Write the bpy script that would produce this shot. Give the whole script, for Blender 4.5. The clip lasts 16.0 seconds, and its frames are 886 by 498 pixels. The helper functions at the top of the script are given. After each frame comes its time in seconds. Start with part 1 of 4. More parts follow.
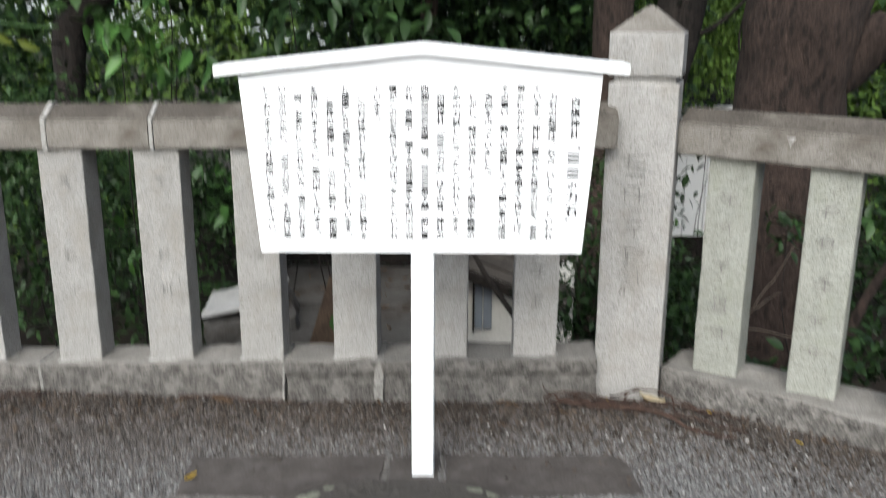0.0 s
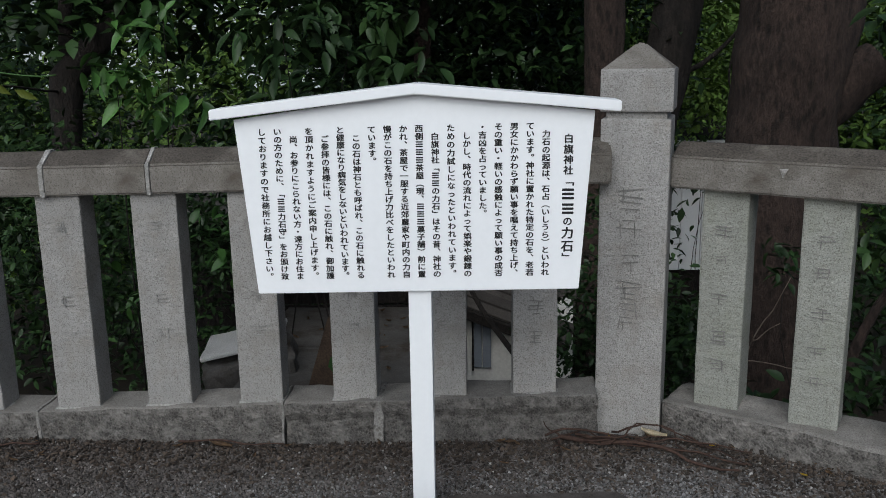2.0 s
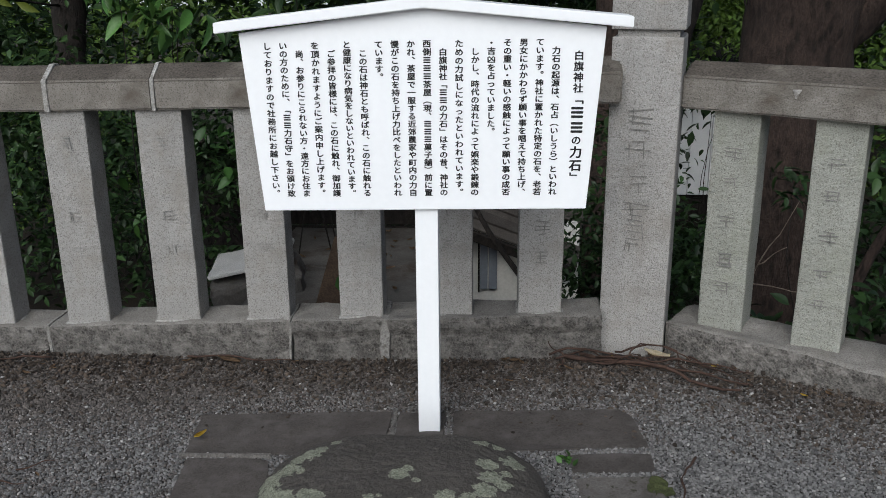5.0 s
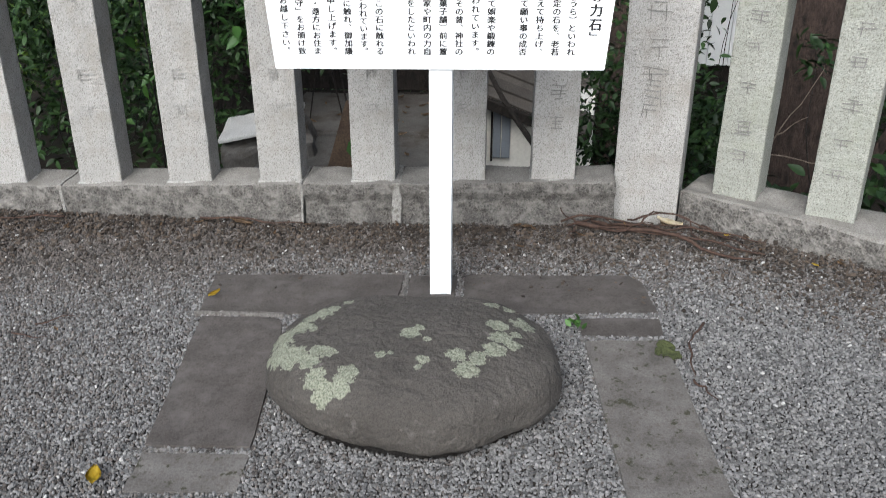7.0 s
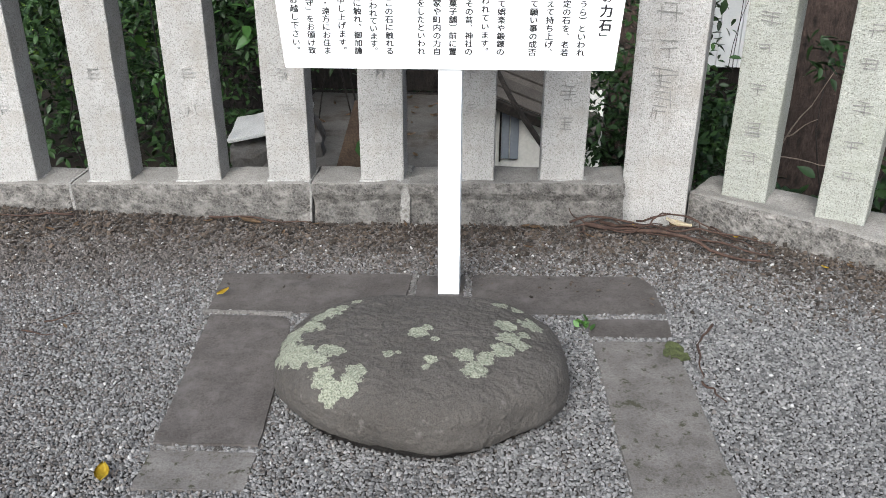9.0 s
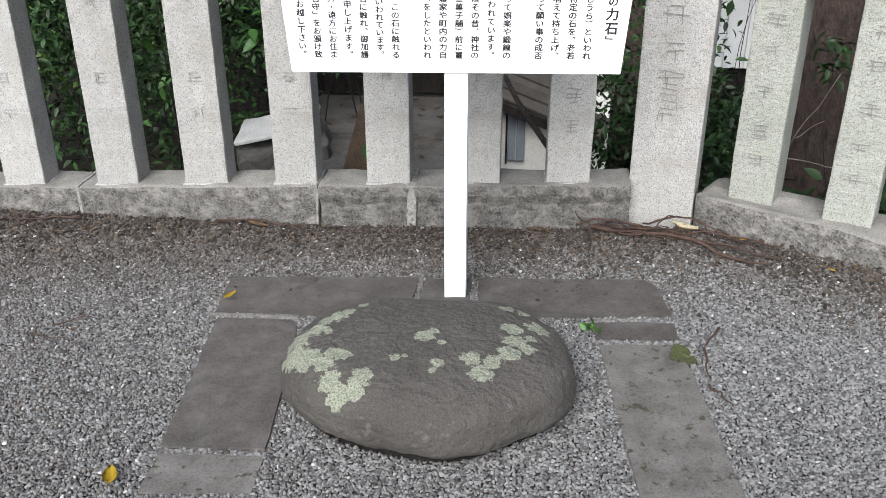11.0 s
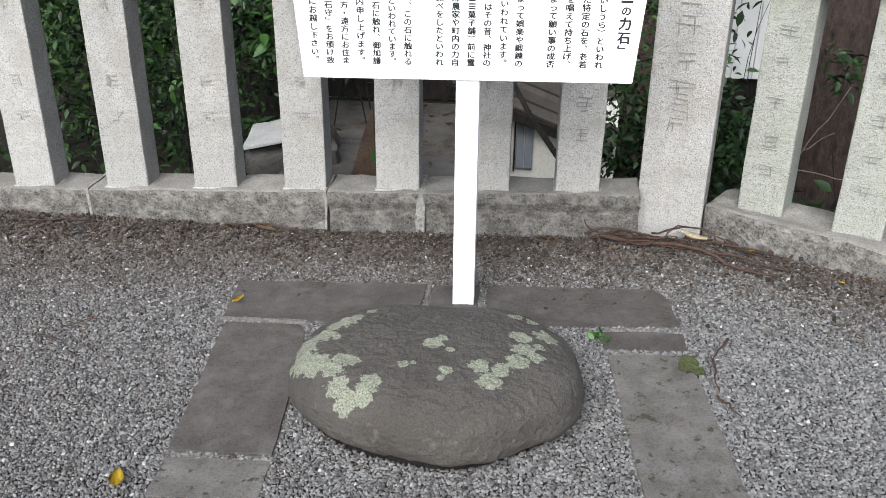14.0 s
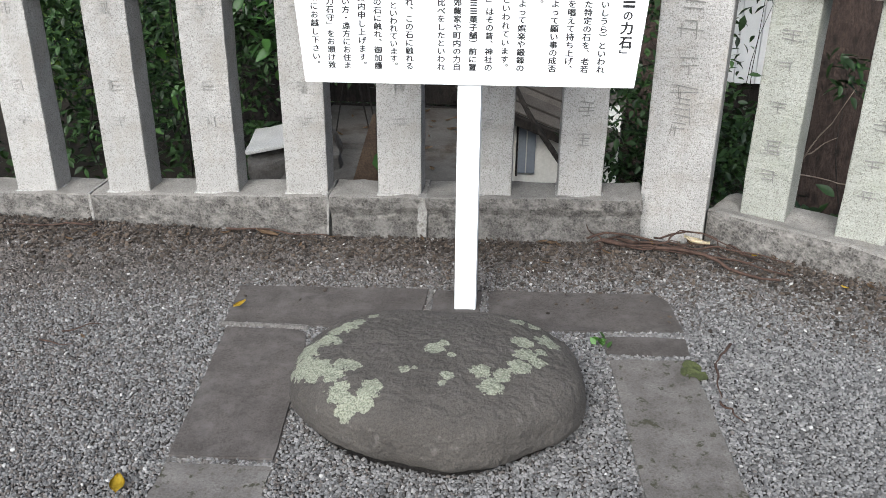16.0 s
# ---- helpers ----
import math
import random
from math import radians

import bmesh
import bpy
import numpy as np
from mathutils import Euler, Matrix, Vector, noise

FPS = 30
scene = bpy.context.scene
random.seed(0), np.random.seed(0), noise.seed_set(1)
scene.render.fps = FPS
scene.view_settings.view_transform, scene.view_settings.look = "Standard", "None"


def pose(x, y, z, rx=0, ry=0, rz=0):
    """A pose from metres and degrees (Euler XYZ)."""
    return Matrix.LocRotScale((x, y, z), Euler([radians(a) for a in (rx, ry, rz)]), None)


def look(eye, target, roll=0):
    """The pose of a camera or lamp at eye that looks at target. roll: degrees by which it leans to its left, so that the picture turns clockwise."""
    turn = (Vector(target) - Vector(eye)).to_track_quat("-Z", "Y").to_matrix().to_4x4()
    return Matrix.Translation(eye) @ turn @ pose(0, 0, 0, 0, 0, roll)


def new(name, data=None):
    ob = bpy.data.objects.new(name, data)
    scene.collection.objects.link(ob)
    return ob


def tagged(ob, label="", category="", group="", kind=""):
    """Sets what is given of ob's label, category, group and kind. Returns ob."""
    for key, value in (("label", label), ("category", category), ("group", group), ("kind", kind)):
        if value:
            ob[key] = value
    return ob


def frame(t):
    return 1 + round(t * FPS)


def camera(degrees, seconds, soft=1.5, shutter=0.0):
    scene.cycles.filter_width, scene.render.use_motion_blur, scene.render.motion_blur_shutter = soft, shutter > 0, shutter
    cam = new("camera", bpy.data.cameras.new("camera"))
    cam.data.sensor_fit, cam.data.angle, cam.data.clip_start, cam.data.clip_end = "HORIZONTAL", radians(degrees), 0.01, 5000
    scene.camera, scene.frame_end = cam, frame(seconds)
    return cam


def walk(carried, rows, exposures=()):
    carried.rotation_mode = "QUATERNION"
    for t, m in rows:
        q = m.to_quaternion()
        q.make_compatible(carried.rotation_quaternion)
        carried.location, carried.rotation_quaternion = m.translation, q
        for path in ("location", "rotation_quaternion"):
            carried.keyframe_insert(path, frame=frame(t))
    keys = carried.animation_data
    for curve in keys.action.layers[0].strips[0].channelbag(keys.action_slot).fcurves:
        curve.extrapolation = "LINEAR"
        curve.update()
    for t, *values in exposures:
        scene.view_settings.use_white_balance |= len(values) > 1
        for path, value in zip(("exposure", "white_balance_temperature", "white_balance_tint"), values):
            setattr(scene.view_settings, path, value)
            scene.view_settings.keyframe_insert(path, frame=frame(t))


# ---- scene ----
import itertools

cam = camera(52.7, 16.0, soft=0.55, shutter=0.6)
PATH = [
    (0, (0.184, 0.304, 1.272), (0.102, 2.231, 0.745), 0.3),
    (0.1, (0.184, 0.3011, 1.271), (0.0927, 2.2408, 0.7955), -0.19),
    (0.2, (0.184, 0.2995, 1.2705), (0.0878, 2.2459, 0.8217), -0.45),
    (0.3, (0.184, 0.2987, 1.2702), (0.0853, 2.2486, 0.8356), -0.58),
    (0.4, (0.184, 0.2982, 1.2701), (0.0838, 2.2502, 0.8439), -0.66),
    (0.5, (0.184, 0.298, 1.27), (0.083, 2.251, 0.848), -0.7),
    (1, (0.184, 0.299, 1.273), (0.083, 2.252, 0.854), -1.1),
    (1.5, (0.186, 0.296, 1.271), (0.096, 2.248, 0.846), -1.1),
    (2, (0.187, 0.297, 1.269), (0.109, 2.246, 0.828), -0.9),
    (2.5, (0.187, 0.298, 1.27), (0.112, 2.242, 0.807), -0.7),
    (3, (0.188, 0.299, 1.274), (0.11, 2.242, 0.804), -0.8),
    (3.5, (0.189, 0.299, 1.266), (0.107, 2.235, 0.772), -0.6),
    (4, (0.188, 0.303, 1.262), (0.112, 2.22, 0.697), -0.5),
    (4.2, (0.1877, 0.302, 1.2593), (0.1074, 2.2135, 0.678), -0.52),
    (6.3, (0.186, 0.297, 1.246), (0.085, 2.182, 0.585), -0.6),
    (6.4, (0.1855, 0.2994, 1.244), (0.0845, 2.1678, 0.5394), -0.8),
    (6.5, (0.185, 0.302, 1.242), (0.084, 2.153, 0.492), -1),
    (6.6, (0.1837, 0.3043, 1.2364), (0.0791, 2.1378, 0.4468), -0.64),
    (6.7, (0.1828, 0.3058, 1.2328), (0.0759, 2.1282, 0.418), -0.41),
    (6.8, (0.182, 0.3072, 1.2294), (0.0729, 2.119, 0.3906), -0.19),
    (6.9, (0.1814, 0.3082, 1.2269), (0.0707, 2.1121, 0.3701), -0.02),
    (7, (0.181, 0.309, 1.225), (0.069, 2.107, 0.355), 0.1),
    (7.5, (0.178, 0.312, 1.226), (0.062, 2.094, 0.327), 0.3),
    (8, (0.176, 0.312, 1.223), (0.058, 2.095, 0.324), 0.5),
    (8.5, (0.178, 0.311, 1.226), (0.055, 2.096, 0.332), 0.6),
    (9, (0.179, 0.308, 1.223), (0.05, 2.105, 0.355), 0.2),
    (11.5, (0.178, 0.308, 1.23), (0.033, 2.106, 0.365), -0.1),
    (12, (0.176, 0.308, 1.228), (0.03, 2.108, 0.367), -0.2),
    (12.5, (0.171, 0.308, 1.226), (0.027, 2.109, 0.368), 0.1),
    (13, (0.168, 0.308, 1.23), (0.021, 2.108, 0.37), 0.2),
    (13.5, (0.169, 0.308, 1.23), (0.015, 2.11, 0.374), 0.5),
    (14, (0.167, 0.309, 1.23), (0.013, 2.111, 0.377), 0.6),
    (14.5, (0.168, 0.309, 1.231), (0.013, 2.113, 0.381), 0.6),
    (15, (0.169, 0.309, 1.231), (0.012, 2.114, 0.383), 0.2),
    (15.5, (0.17, 0.31, 1.23), (0.009, 2.115, 0.385), 0.1),
    (16, (0.17, 0.313, 1.228), (0.009, 2.119, 0.385), 0.5),
]
EXPOSURES = [(0.0, 1.1, 6400, 6), (0.1, 0.85, 6350, 6), (0.2, 0.57, 6300, 6), (0.3, 0.36, 6250, 6), (0.5, 0.12, 6150, 6), (1.0, -0.13, 6080, 6),
             (4.0, -0.04, 6080, 7), (4.2, 0.02, 6120, 7), (6.3, 0.6, 6250, 7), (6.5, 0.74, 6260, 7), (7.0, 1.2, 6270, 7), (7.5, 1.48, 6270, 7), (9.0, 1.48, 6270, 7), (16.0, 1.4, 6270, 7)]
walk(cam, [(t, look(eye, target, roll)) for t, eye, target, roll in PATH], EXPOSURES)

# ---- light ----
world = bpy.data.worlds.new("overcast_sky")
scene.world = world
world.use_nodes = True
wn = world.node_tree
sky = wn.nodes.new("ShaderNodeTexSky")
sky.sky_type, sky.sun_disc = "NISHITA", False
sky.sun_elevation, sky.sun_rotation = radians(39), radians(192)
sky.air_density, sky.dust_density = 0.7, 4.0
wn.nodes["Background"].inputs["Strength"].default_value = 0.065
wn.links.new(sky.outputs["Color"], wn.nodes["Background"].inputs["Color"])
sun = new("sun", bpy.data.lights.new("sun", "SUN"))
sun.data.energy, sun.data.angle, sun.data.color = 2.3, radians(60), (0.97, 0.985, 1.0)
sun.matrix_world = look((-0.75, -3.6, 2.95), (0, 0, 0))


# ---- materials ----
def material(name, colors, scale=8.0, fine=160.0, fine_amount=0.35, rough=0.8, bump=0.25, bump_scale=None,
             stain=None, stain_scale=2.0, stain_at=(0.5, 0.7), metallic=0.0, specular=0.4, vary=0.0, island=0.0, pits=0.0, pit_scale=120.0, relief=0.004, stretch=None, dimple=0.0, dimple_scale=40.0):
    """A weathered surface: a large colour drift, fine grain with bump, stains with their own shape, variation by piece."""
    m = bpy.data.materials.new(name)
    m.use_nodes = True
    t, n = m.node_tree, m.node_tree.nodes
    link = t.links.new
    b = n["Principled BSDF"]
    b.inputs["Roughness"].default_value, b.inputs["Metallic"].default_value = rough, metallic
    b.inputs["Specular IOR Level"].default_value = specular
    co = n.new("ShaderNodeTexCoord").outputs["Object"]
    if stretch:
        mp = n.new("ShaderNodeMapping")
        mp.inputs["Scale"].default_value = stretch
        link(co, mp.inputs["Vector"])
        co = mp.outputs["Vector"]

    def noise_tex(s, detail=5.0, roughness=0.6):
        k = n.new("ShaderNodeTexNoise")
        k.inputs["Scale"].default_value, k.inputs["Detail"].default_value = s, detail
        k.inputs["Roughness"].default_value = roughness
        link(co, k.inputs["Vector"])
        return k.outputs["Fac"]

    def mix(kind, fac, a, c):
        k = n.new("ShaderNodeMix")
        k.data_type, k.blend_type = "RGBA", kind
        for sock, v in ((k.inputs["Factor"], fac), (k.inputs["A"], a), (k.inputs["B"], c)):
            if hasattr(v, "links"):
                link(v, sock)
            else:
                sock.default_value = v
        return k.outputs["Result"]

    ramp = n.new("ShaderNodeValToRGB")
    e = ramp.color_ramp.elements
    e[0].position, e[1].position = 0.3, 0.7
    e[0].color, e[1].color = (*colors[0], 1), (*colors[-1], 1)
    if len(colors) > 2:
        e.new(0.5).color = (*colors[1], 1)
    link(noise_tex(scale), ramp.inputs["Fac"])
    col = ramp.outputs["Color"]
    grain = noise_tex(fine, 3.0, 0.7)
    gr = n.new("ShaderNodeValToRGB")
    gr.color_ramp.elements[0].position, gr.color_ramp.elements[1].position = 0.34, 0.66
    lo = 1 - fine_amount
    gr.color_ramp.elements[0].color, gr.color_ramp.elements[1].color = (lo, lo, lo, 1), (1 + 0.25 * fine_amount,) * 3 + (1,)
    link(grain, gr.inputs["Fac"])
    col = mix("MULTIPLY", 1.0, col, gr.outputs["Color"])
    if pits:
        pr = n.new("ShaderNodeValToRGB")
        pr.color_ramp.elements[0].position, pr.color_ramp.elements[1].position = 0.16, 0.46
        d = 1 - pits
        pr.color_ramp.elements[0].color, pr.color_ramp.elements[1].color = (d, d * 0.97, d * 0.93, 1), (1, 1, 1, 1)
        pore = n.new("ShaderNodeTexVoronoi")
        pore.inputs["Scale"].default_value = pit_scale
        link(co, pore.inputs["Vector"])
        far = n.new("ShaderNodeMath")
        far.operation = "MULTIPLY_ADD"
        far.inputs[1].default_value, far.inputs[2].default_value = 0.5, -0.25
        link(noise_tex(pit_scale * 0.35, 2.0, 0.5), far.inputs[0])
        dist = n.new("ShaderNodeMath")
        link(pore.outputs["Distance"], dist.inputs[0])
        link(far.outputs[0], dist.inputs[1])
        link(dist.outputs[0], pr.inputs["Fac"])
        col = mix("MULTIPLY", 1.0, col, pr.outputs["Color"])
    if stain:
        sr = n.new("ShaderNodeValToRGB")
        sr.color_ramp.elements[0].position, sr.color_ramp.elements[1].position = stain_at
        link(noise_tex(stain_scale, 8.0, 0.65), sr.inputs["Fac"])
        col = mix("MIX", sr.outputs["Color"], col, (*stain, 1))
    for amount, node, out in ((vary, "ShaderNodeObjectInfo", "Random"), (island, "ShaderNodeNewGeometry", "Random Per Island")):
        if amount:
            k = n.new("ShaderNodeMapRange")
            k.inputs["To Min"].default_value, k.inputs["To Max"].default_value = 1 - amount, 1 + amount
            link(n.new(node).outputs[out], k.inputs["Value"])
            col = mix("MULTIPLY", 1.0, col, k.outputs["Result"])
    link(col, b.inputs["Base Color"])
    if bump:
        bp = n.new("ShaderNodeBump")
        bp.inputs["Strength"].default_value, bp.inputs["Distance"].default_value = bump, relief
        link(noise_tex(bump_scale or fine * 0.6, 6.0, 0.7), bp.inputs["Height"])
        out = bp.outputs["Normal"]
        if dimple:
            dp = n.new("ShaderNodeBump")
            dp.inputs["Strength"].default_value, dp.inputs["Distance"].default_value = 1.0, dimple
            link(noise_tex(dimple_scale, 2.0, 0.5), dp.inputs["Height"])
            link(out, dp.inputs["Normal"])
            out = dp.outputs["Normal"]
        link(out, b.inputs["Normal"])
    return m


GRANITE = material("light_granite", [(0.322, 0.312, 0.296), (0.412, 0.402, 0.387)], 7, 330, 0.30, 0.85, 0.7, 150,
                   stain=(0.235, 0.212, 0.178), stain_scale=5.5, stain_at=(0.5, 0.8), vary=0.08, pits=0.42, pit_scale=180, relief=0.006, dimple=0.004, dimple_scale=52)
GRANITE_MOSS = material("algae_tinged_granite", [(0.276, 0.282, 0.246), (0.362, 0.367, 0.332)], 6, 330, 0.30, 0.87, 0.7, 150,
                        stain=(0.23, 0.245, 0.187), stain_scale=3.5, stain_at=(0.5, 0.78), vary=0.06, pits=0.42, pit_scale=180, relief=0.006, dimple=0.004, dimple_scale=52)
GRANITE_RAIL = material("weathered_granite_rail", [(0.17, 0.155, 0.135), (0.285, 0.268, 0.242)], 8, 330, 0.30, 0.9, 0.7, 150,
                        stain=(0.10, 0.086, 0.070), stain_scale=6, stain_at=(0.48, 0.72), pits=0.42, pit_scale=180, relief=0.006, dimple=0.004, dimple_scale=52)
RAIL_TOP = material("grimy_lichened_rail_top", [(0.070, 0.060, 0.050), (0.125, 0.110, 0.094)], 7, 180, 0.5, 0.95, 1.0, 80,
                    stain=(0.17, 0.155, 0.13), stain_scale=8, stain_at=(0.56, 0.75), pits=0.4)
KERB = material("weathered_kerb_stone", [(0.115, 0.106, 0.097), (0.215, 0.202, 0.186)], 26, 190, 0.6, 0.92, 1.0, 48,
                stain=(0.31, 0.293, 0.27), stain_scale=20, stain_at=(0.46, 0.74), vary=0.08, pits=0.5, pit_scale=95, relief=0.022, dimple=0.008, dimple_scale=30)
KERB_TOP = material("pale_kerb_top", [(0.19, 0.178, 0.162), (0.30, 0.285, 0.265)], 9, 260, 0.35, 0.9, 0.8, 90, stain=(0.13, 0.12, 0.105), stain_scale=7, stain_at=(0.5, 0.75), pits=0.3, pit_scale=140, relief=0.006)
MORTAR = material("pale_mortar", [(0.30, 0.29, 0.27), (0.46, 0.45, 0.43)], 22, 150, 0.4, 0.95, 1.0, 60, pits=0.4, pit_scale=60, relief=0.008)
JOINT = material("grey_joint_mortar", [(0.125, 0.116, 0.107), (0.21, 0.198, 0.186)], 30, 180, 0.4, 0.95, 1.0, 60, pits=0.4, pit_scale=80, relief=0.008)
JOINT_PALE = material("crumbling_joint_mortar", [(0.22, 0.21, 0.195), (0.37, 0.36, 0.34)], 26, 180, 0.4, 0.95, 1.0, 60, stain=(0.17, 0.16, 0.145), stain_scale=30, stain_at=(0.5, 0.7), pits=0.4, pit_scale=60, relief=0.008)
# Bars for carving: granite colour darkened for the shade that cut grooves would hold.
GROOVE_SHADE = material("carving_groove_shade", [(0.20, 0.195, 0.182), (0.27, 0.263, 0.25)], 12, 210, 0.4, 0.95, 0.6)
GROOVE_SHADE_FAINT = material("faint_groove_shade", [(0.285, 0.277, 0.263), (0.36, 0.352, 0.34)], 12, 210, 0.4, 0.95, 0.6)
WHITE = material("white_painted_wood", [(0.84, 0.86, 0.88), (0.87, 0.885, 0.905)], 2, 60, 0.02, 0.45, 0.05, 25)
INK = material("black_brush_ink", [(0.006, 0.006, 0.007), (0.012, 0.012, 0.013)], 20, 200, 0.2, 0.6, 0.0)
SLAB = material("dark_paving_stone", [(0.052, 0.045, 0.041), (0.086, 0.076, 0.070)], 9, 260, 0.35, 0.88, 0.4, 130,
                stain=(0.100, 0.091, 0.085), stain_scale=13, stain_at=(0.48, 0.74), vary=0.08, pits=0.2, pit_scale=90)
SLAB_MOSS = material("mossy_paving_stone", [(0.086, 0.078, 0.071), (0.170, 0.158, 0.149)], 11, 260, 0.35, 0.88, 0.4, 130,
                     stain=(0.036, 0.035, 0.021), stain_scale=26, stain_at=(0.585, 0.63), vary=0.05, pits=0.2, pit_scale=90)
MOSS = material("green_moss", [(0.040, 0.048, 0.017), (0.070, 0.082, 0.028)], 60, 300, 0.5, 0.95, 1.0)
GRAVEL = material("grey_crushed_gravel", [(0.122, 0.119, 0.118), (0.176, 0.172, 0.170)], 60, 400, 0.25, 0.8, 0.5, 250, island=0.58)
GRAVEL_BROWN = material("earthy_brown_gravel", [(0.074, 0.064, 0.058), (0.122, 0.110, 0.102)], 9, 400, 0.25, 0.85, 0.5, 250, island=0.6)
GRAVEL_BED = material("trodden_grey_gravel", [(0.085, 0.080, 0.077), (0.135, 0.130, 0.126)], 4, 170, 0.5, 0.9, 1.0, 120, stain=(0.075, 0.067, 0.060), stain_scale=1.5, stain_at=(0.5, 0.7), pits=0.5, pit_scale=110, relief=0.01)
LITTER = material("brown_bark_litter", [(0.038, 0.028, 0.021), (0.080, 0.061, 0.047)], 12, 200, 0.4, 0.9, 0.5, island=0.6)
DIRT = material("dark_gritty_earth", [(0.036, 0.032, 0.029), (0.062, 0.056, 0.052)], 25, 230, 0.6, 0.95, 1.0, 120,
                stain=(0.035, 0.027, 0.020), stain_scale=3)
FOREST_FLOOR = material("damp_forest_floor", [(0.018, 0.013, 0.010), (0.042, 0.031, 0.021)], 10, 120, 0.5, 0.95, 1.0, 60)
BARK = material("brown_fissured_bark", [(0.030, 0.019, 0.0145), (0.068, 0.044, 0.034)], 16, 90, 0.5, 0.95, 1.0, 34, pits=0.6, pit_scale=26, relief=0.05, stretch=(1, 1, 0.38))
BARK_DARK = material("dark_bark", [(0.014, 0.011, 0.009), (0.034, 0.026, 0.021)], 16, 90, 0.5, 0.95, 1.0, 34, pits=0.5, pit_scale=26, relief=0.05, stretch=(1, 1, 0.38))
ROOF = material("grey_concrete_with_dirt", [(0.075, 0.070, 0.064), (0.125, 0.117, 0.108)], 5, 120, 0.3, 0.9, 0.4,
                stain=(0.040, 0.028, 0.020), stain_scale=7, stain_at=(0.5, 0.7))
SLAT = material("weathered_grey_slat", [(0.050, 0.043, 0.037), (0.085, 0.075, 0.066)], 9, 120, 0.4, 0.9, 0.5, vary=0.3)
WOOD = material("weathered_brown_board", [(0.050, 0.032, 0.022), (0.10, 0.068, 0.045)], 14, 120, 0.4, 0.9, 0.5)
WALL = material("off_white_wall", [(0.55, 0.54, 0.50), (0.66, 0.65, 0.61)], 4, 60, 0.12, 0.8, 0.2)
HOUSE_WHITE = material("white_house_siding", [(0.74, 0.74, 0.73), (0.82, 0.82, 0.81)], 4, 60, 0.06, 0.6, 0.1)
WINDOW_GREY = material("blue_grey_window_panel", [(0.16, 0.18, 0.21), (0.22, 0.24, 0.27)], 3, 60, 0.1, 0.3, 0.05)
CONCRETE = material("pale_concrete", [(0.52, 0.51, 0.49), (0.66, 0.65, 0.63)], 7, 150, 0.3, 0.9, 0.6)
DEADLEAF = material("dead_brown_leaf", [(0.10, 0.06, 0.032), (0.20, 0.13, 0.075)], 30, 150, 0.3, 0.7, 0.3)
YELLOW = material("yellow_fallen_leaf", [(0.42, 0.27, 0.015), (0.54, 0.39, 0.04)], 40, 200, 0.2, 0.5, 0.2)
CREAM = material("pale_dry_leaf", [(0.66, 0.55, 0.36), (0.78, 0.71, 0.54)], 40, 200, 0.2, 0.6, 0.2)
TWIG = material("brown_twig_bark", [(0.034, 0.018, 0.013), (0.082, 0.048, 0.035)], 40, 200, 0.4, 0.9, 0.4)

TWIG_PALE = material("pale_bare_twig", [(0.16, 0.12, 0.095), (0.26, 0.21, 0.17)], 40, 200, 0.3, 0.9, 0.3)


def leaf_material(name, dark, light, rough=0.48):
    m = material(name, [dark, light], 3, 90, 0.2, rough, 0.1, 60, specular=0.27, island=0.5)
    return m


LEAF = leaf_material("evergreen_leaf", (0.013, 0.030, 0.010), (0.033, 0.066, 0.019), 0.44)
LEAF_LIGHT = leaf_material("young_green_leaf", (0.030, 0.078, 0.020), (0.062, 0.138, 0.030), 0.40)
LEAF_YELLOW = leaf_material("yellow_green_leaf", (0.095, 0.125, 0.020), (0.15, 0.18, 0.03), 0.45)
# Far leaves: daylight on the wood is put into a brighter leaf colour.
LEAF_FAR_LIT = leaf_material("far_leaf_lit_tone", (0.060, 0.115, 0.022), (0.150, 0.240, 0.050), 0.5)


# dark boulder with lichen crusts
BOULDER = material("dark_boulder_with_lichen", [(0.055, 0.049, 0.043), (0.082, 0.074, 0.066)], 7, 330, 0.35, 0.85, 0.7, 190,
                   stain=(0.135, 0.125, 0.115), stain_scale=34, stain_at=(0.60, 0.78), pits=0.32, pit_scale=240, relief=0.006, dimple=0.006, dimple_scale=75)
bt, bn = BOULDER.node_tree, BOULDER.node_tree.nodes
attr = bn.new("ShaderNodeAttribute")
attr.attribute_name = "lichen"
edge = bn.new("ShaderNodeTexNoise")
edge.inputs["Scale"].default_value, edge.inputs["Detail"].default_value, edge.inputs["Roughness"].default_value = 62, 4, 0.6
crust = bn.new("ShaderNodeTexNoise")
crust.inputs["Scale"].default_value, crust.inputs["Detail"].default_value = 260, 4
tc = bn.new("ShaderNodeTexCoord")
bt.links.new(tc.outputs["Object"], edge.inputs["Vector"])
bt.links.new(tc.outputs["Object"], crust.inputs["Vector"])
wob = bn.new("ShaderNodeMath")
wob.operation = "MULTIPLY_ADD"
wob.inputs[1].default_value, wob.inputs[2].default_value = 2.0, -1.02
bt.links.new(edge.outputs["Fac"], wob.inputs[0])
total = bn.new("ShaderNodeMath")
bt.links.new(attr.outputs["Fac"], total.inputs[0])
bt.links.new(wob.outputs[0], total.inputs[1])
cut = bn.new("ShaderNodeMapRange")
cut.inputs["From Min"].default_value, cut.inputs["From Max"].default_value = 0.0, 0.03
bt.links.new(total.outputs[0], cut.inputs["Value"])
cramp = bn.new("ShaderNodeValToRGB")
cramp.color_ramp.elements[0].position, cramp.color_ramp.elements[1].position = 0.35, 0.62
cramp.color_ramp.elements[0].color, cramp.color_ramp.elements[1].color = (0.10, 0.108, 0.078, 1), (0.255, 0.265, 0.205, 1)
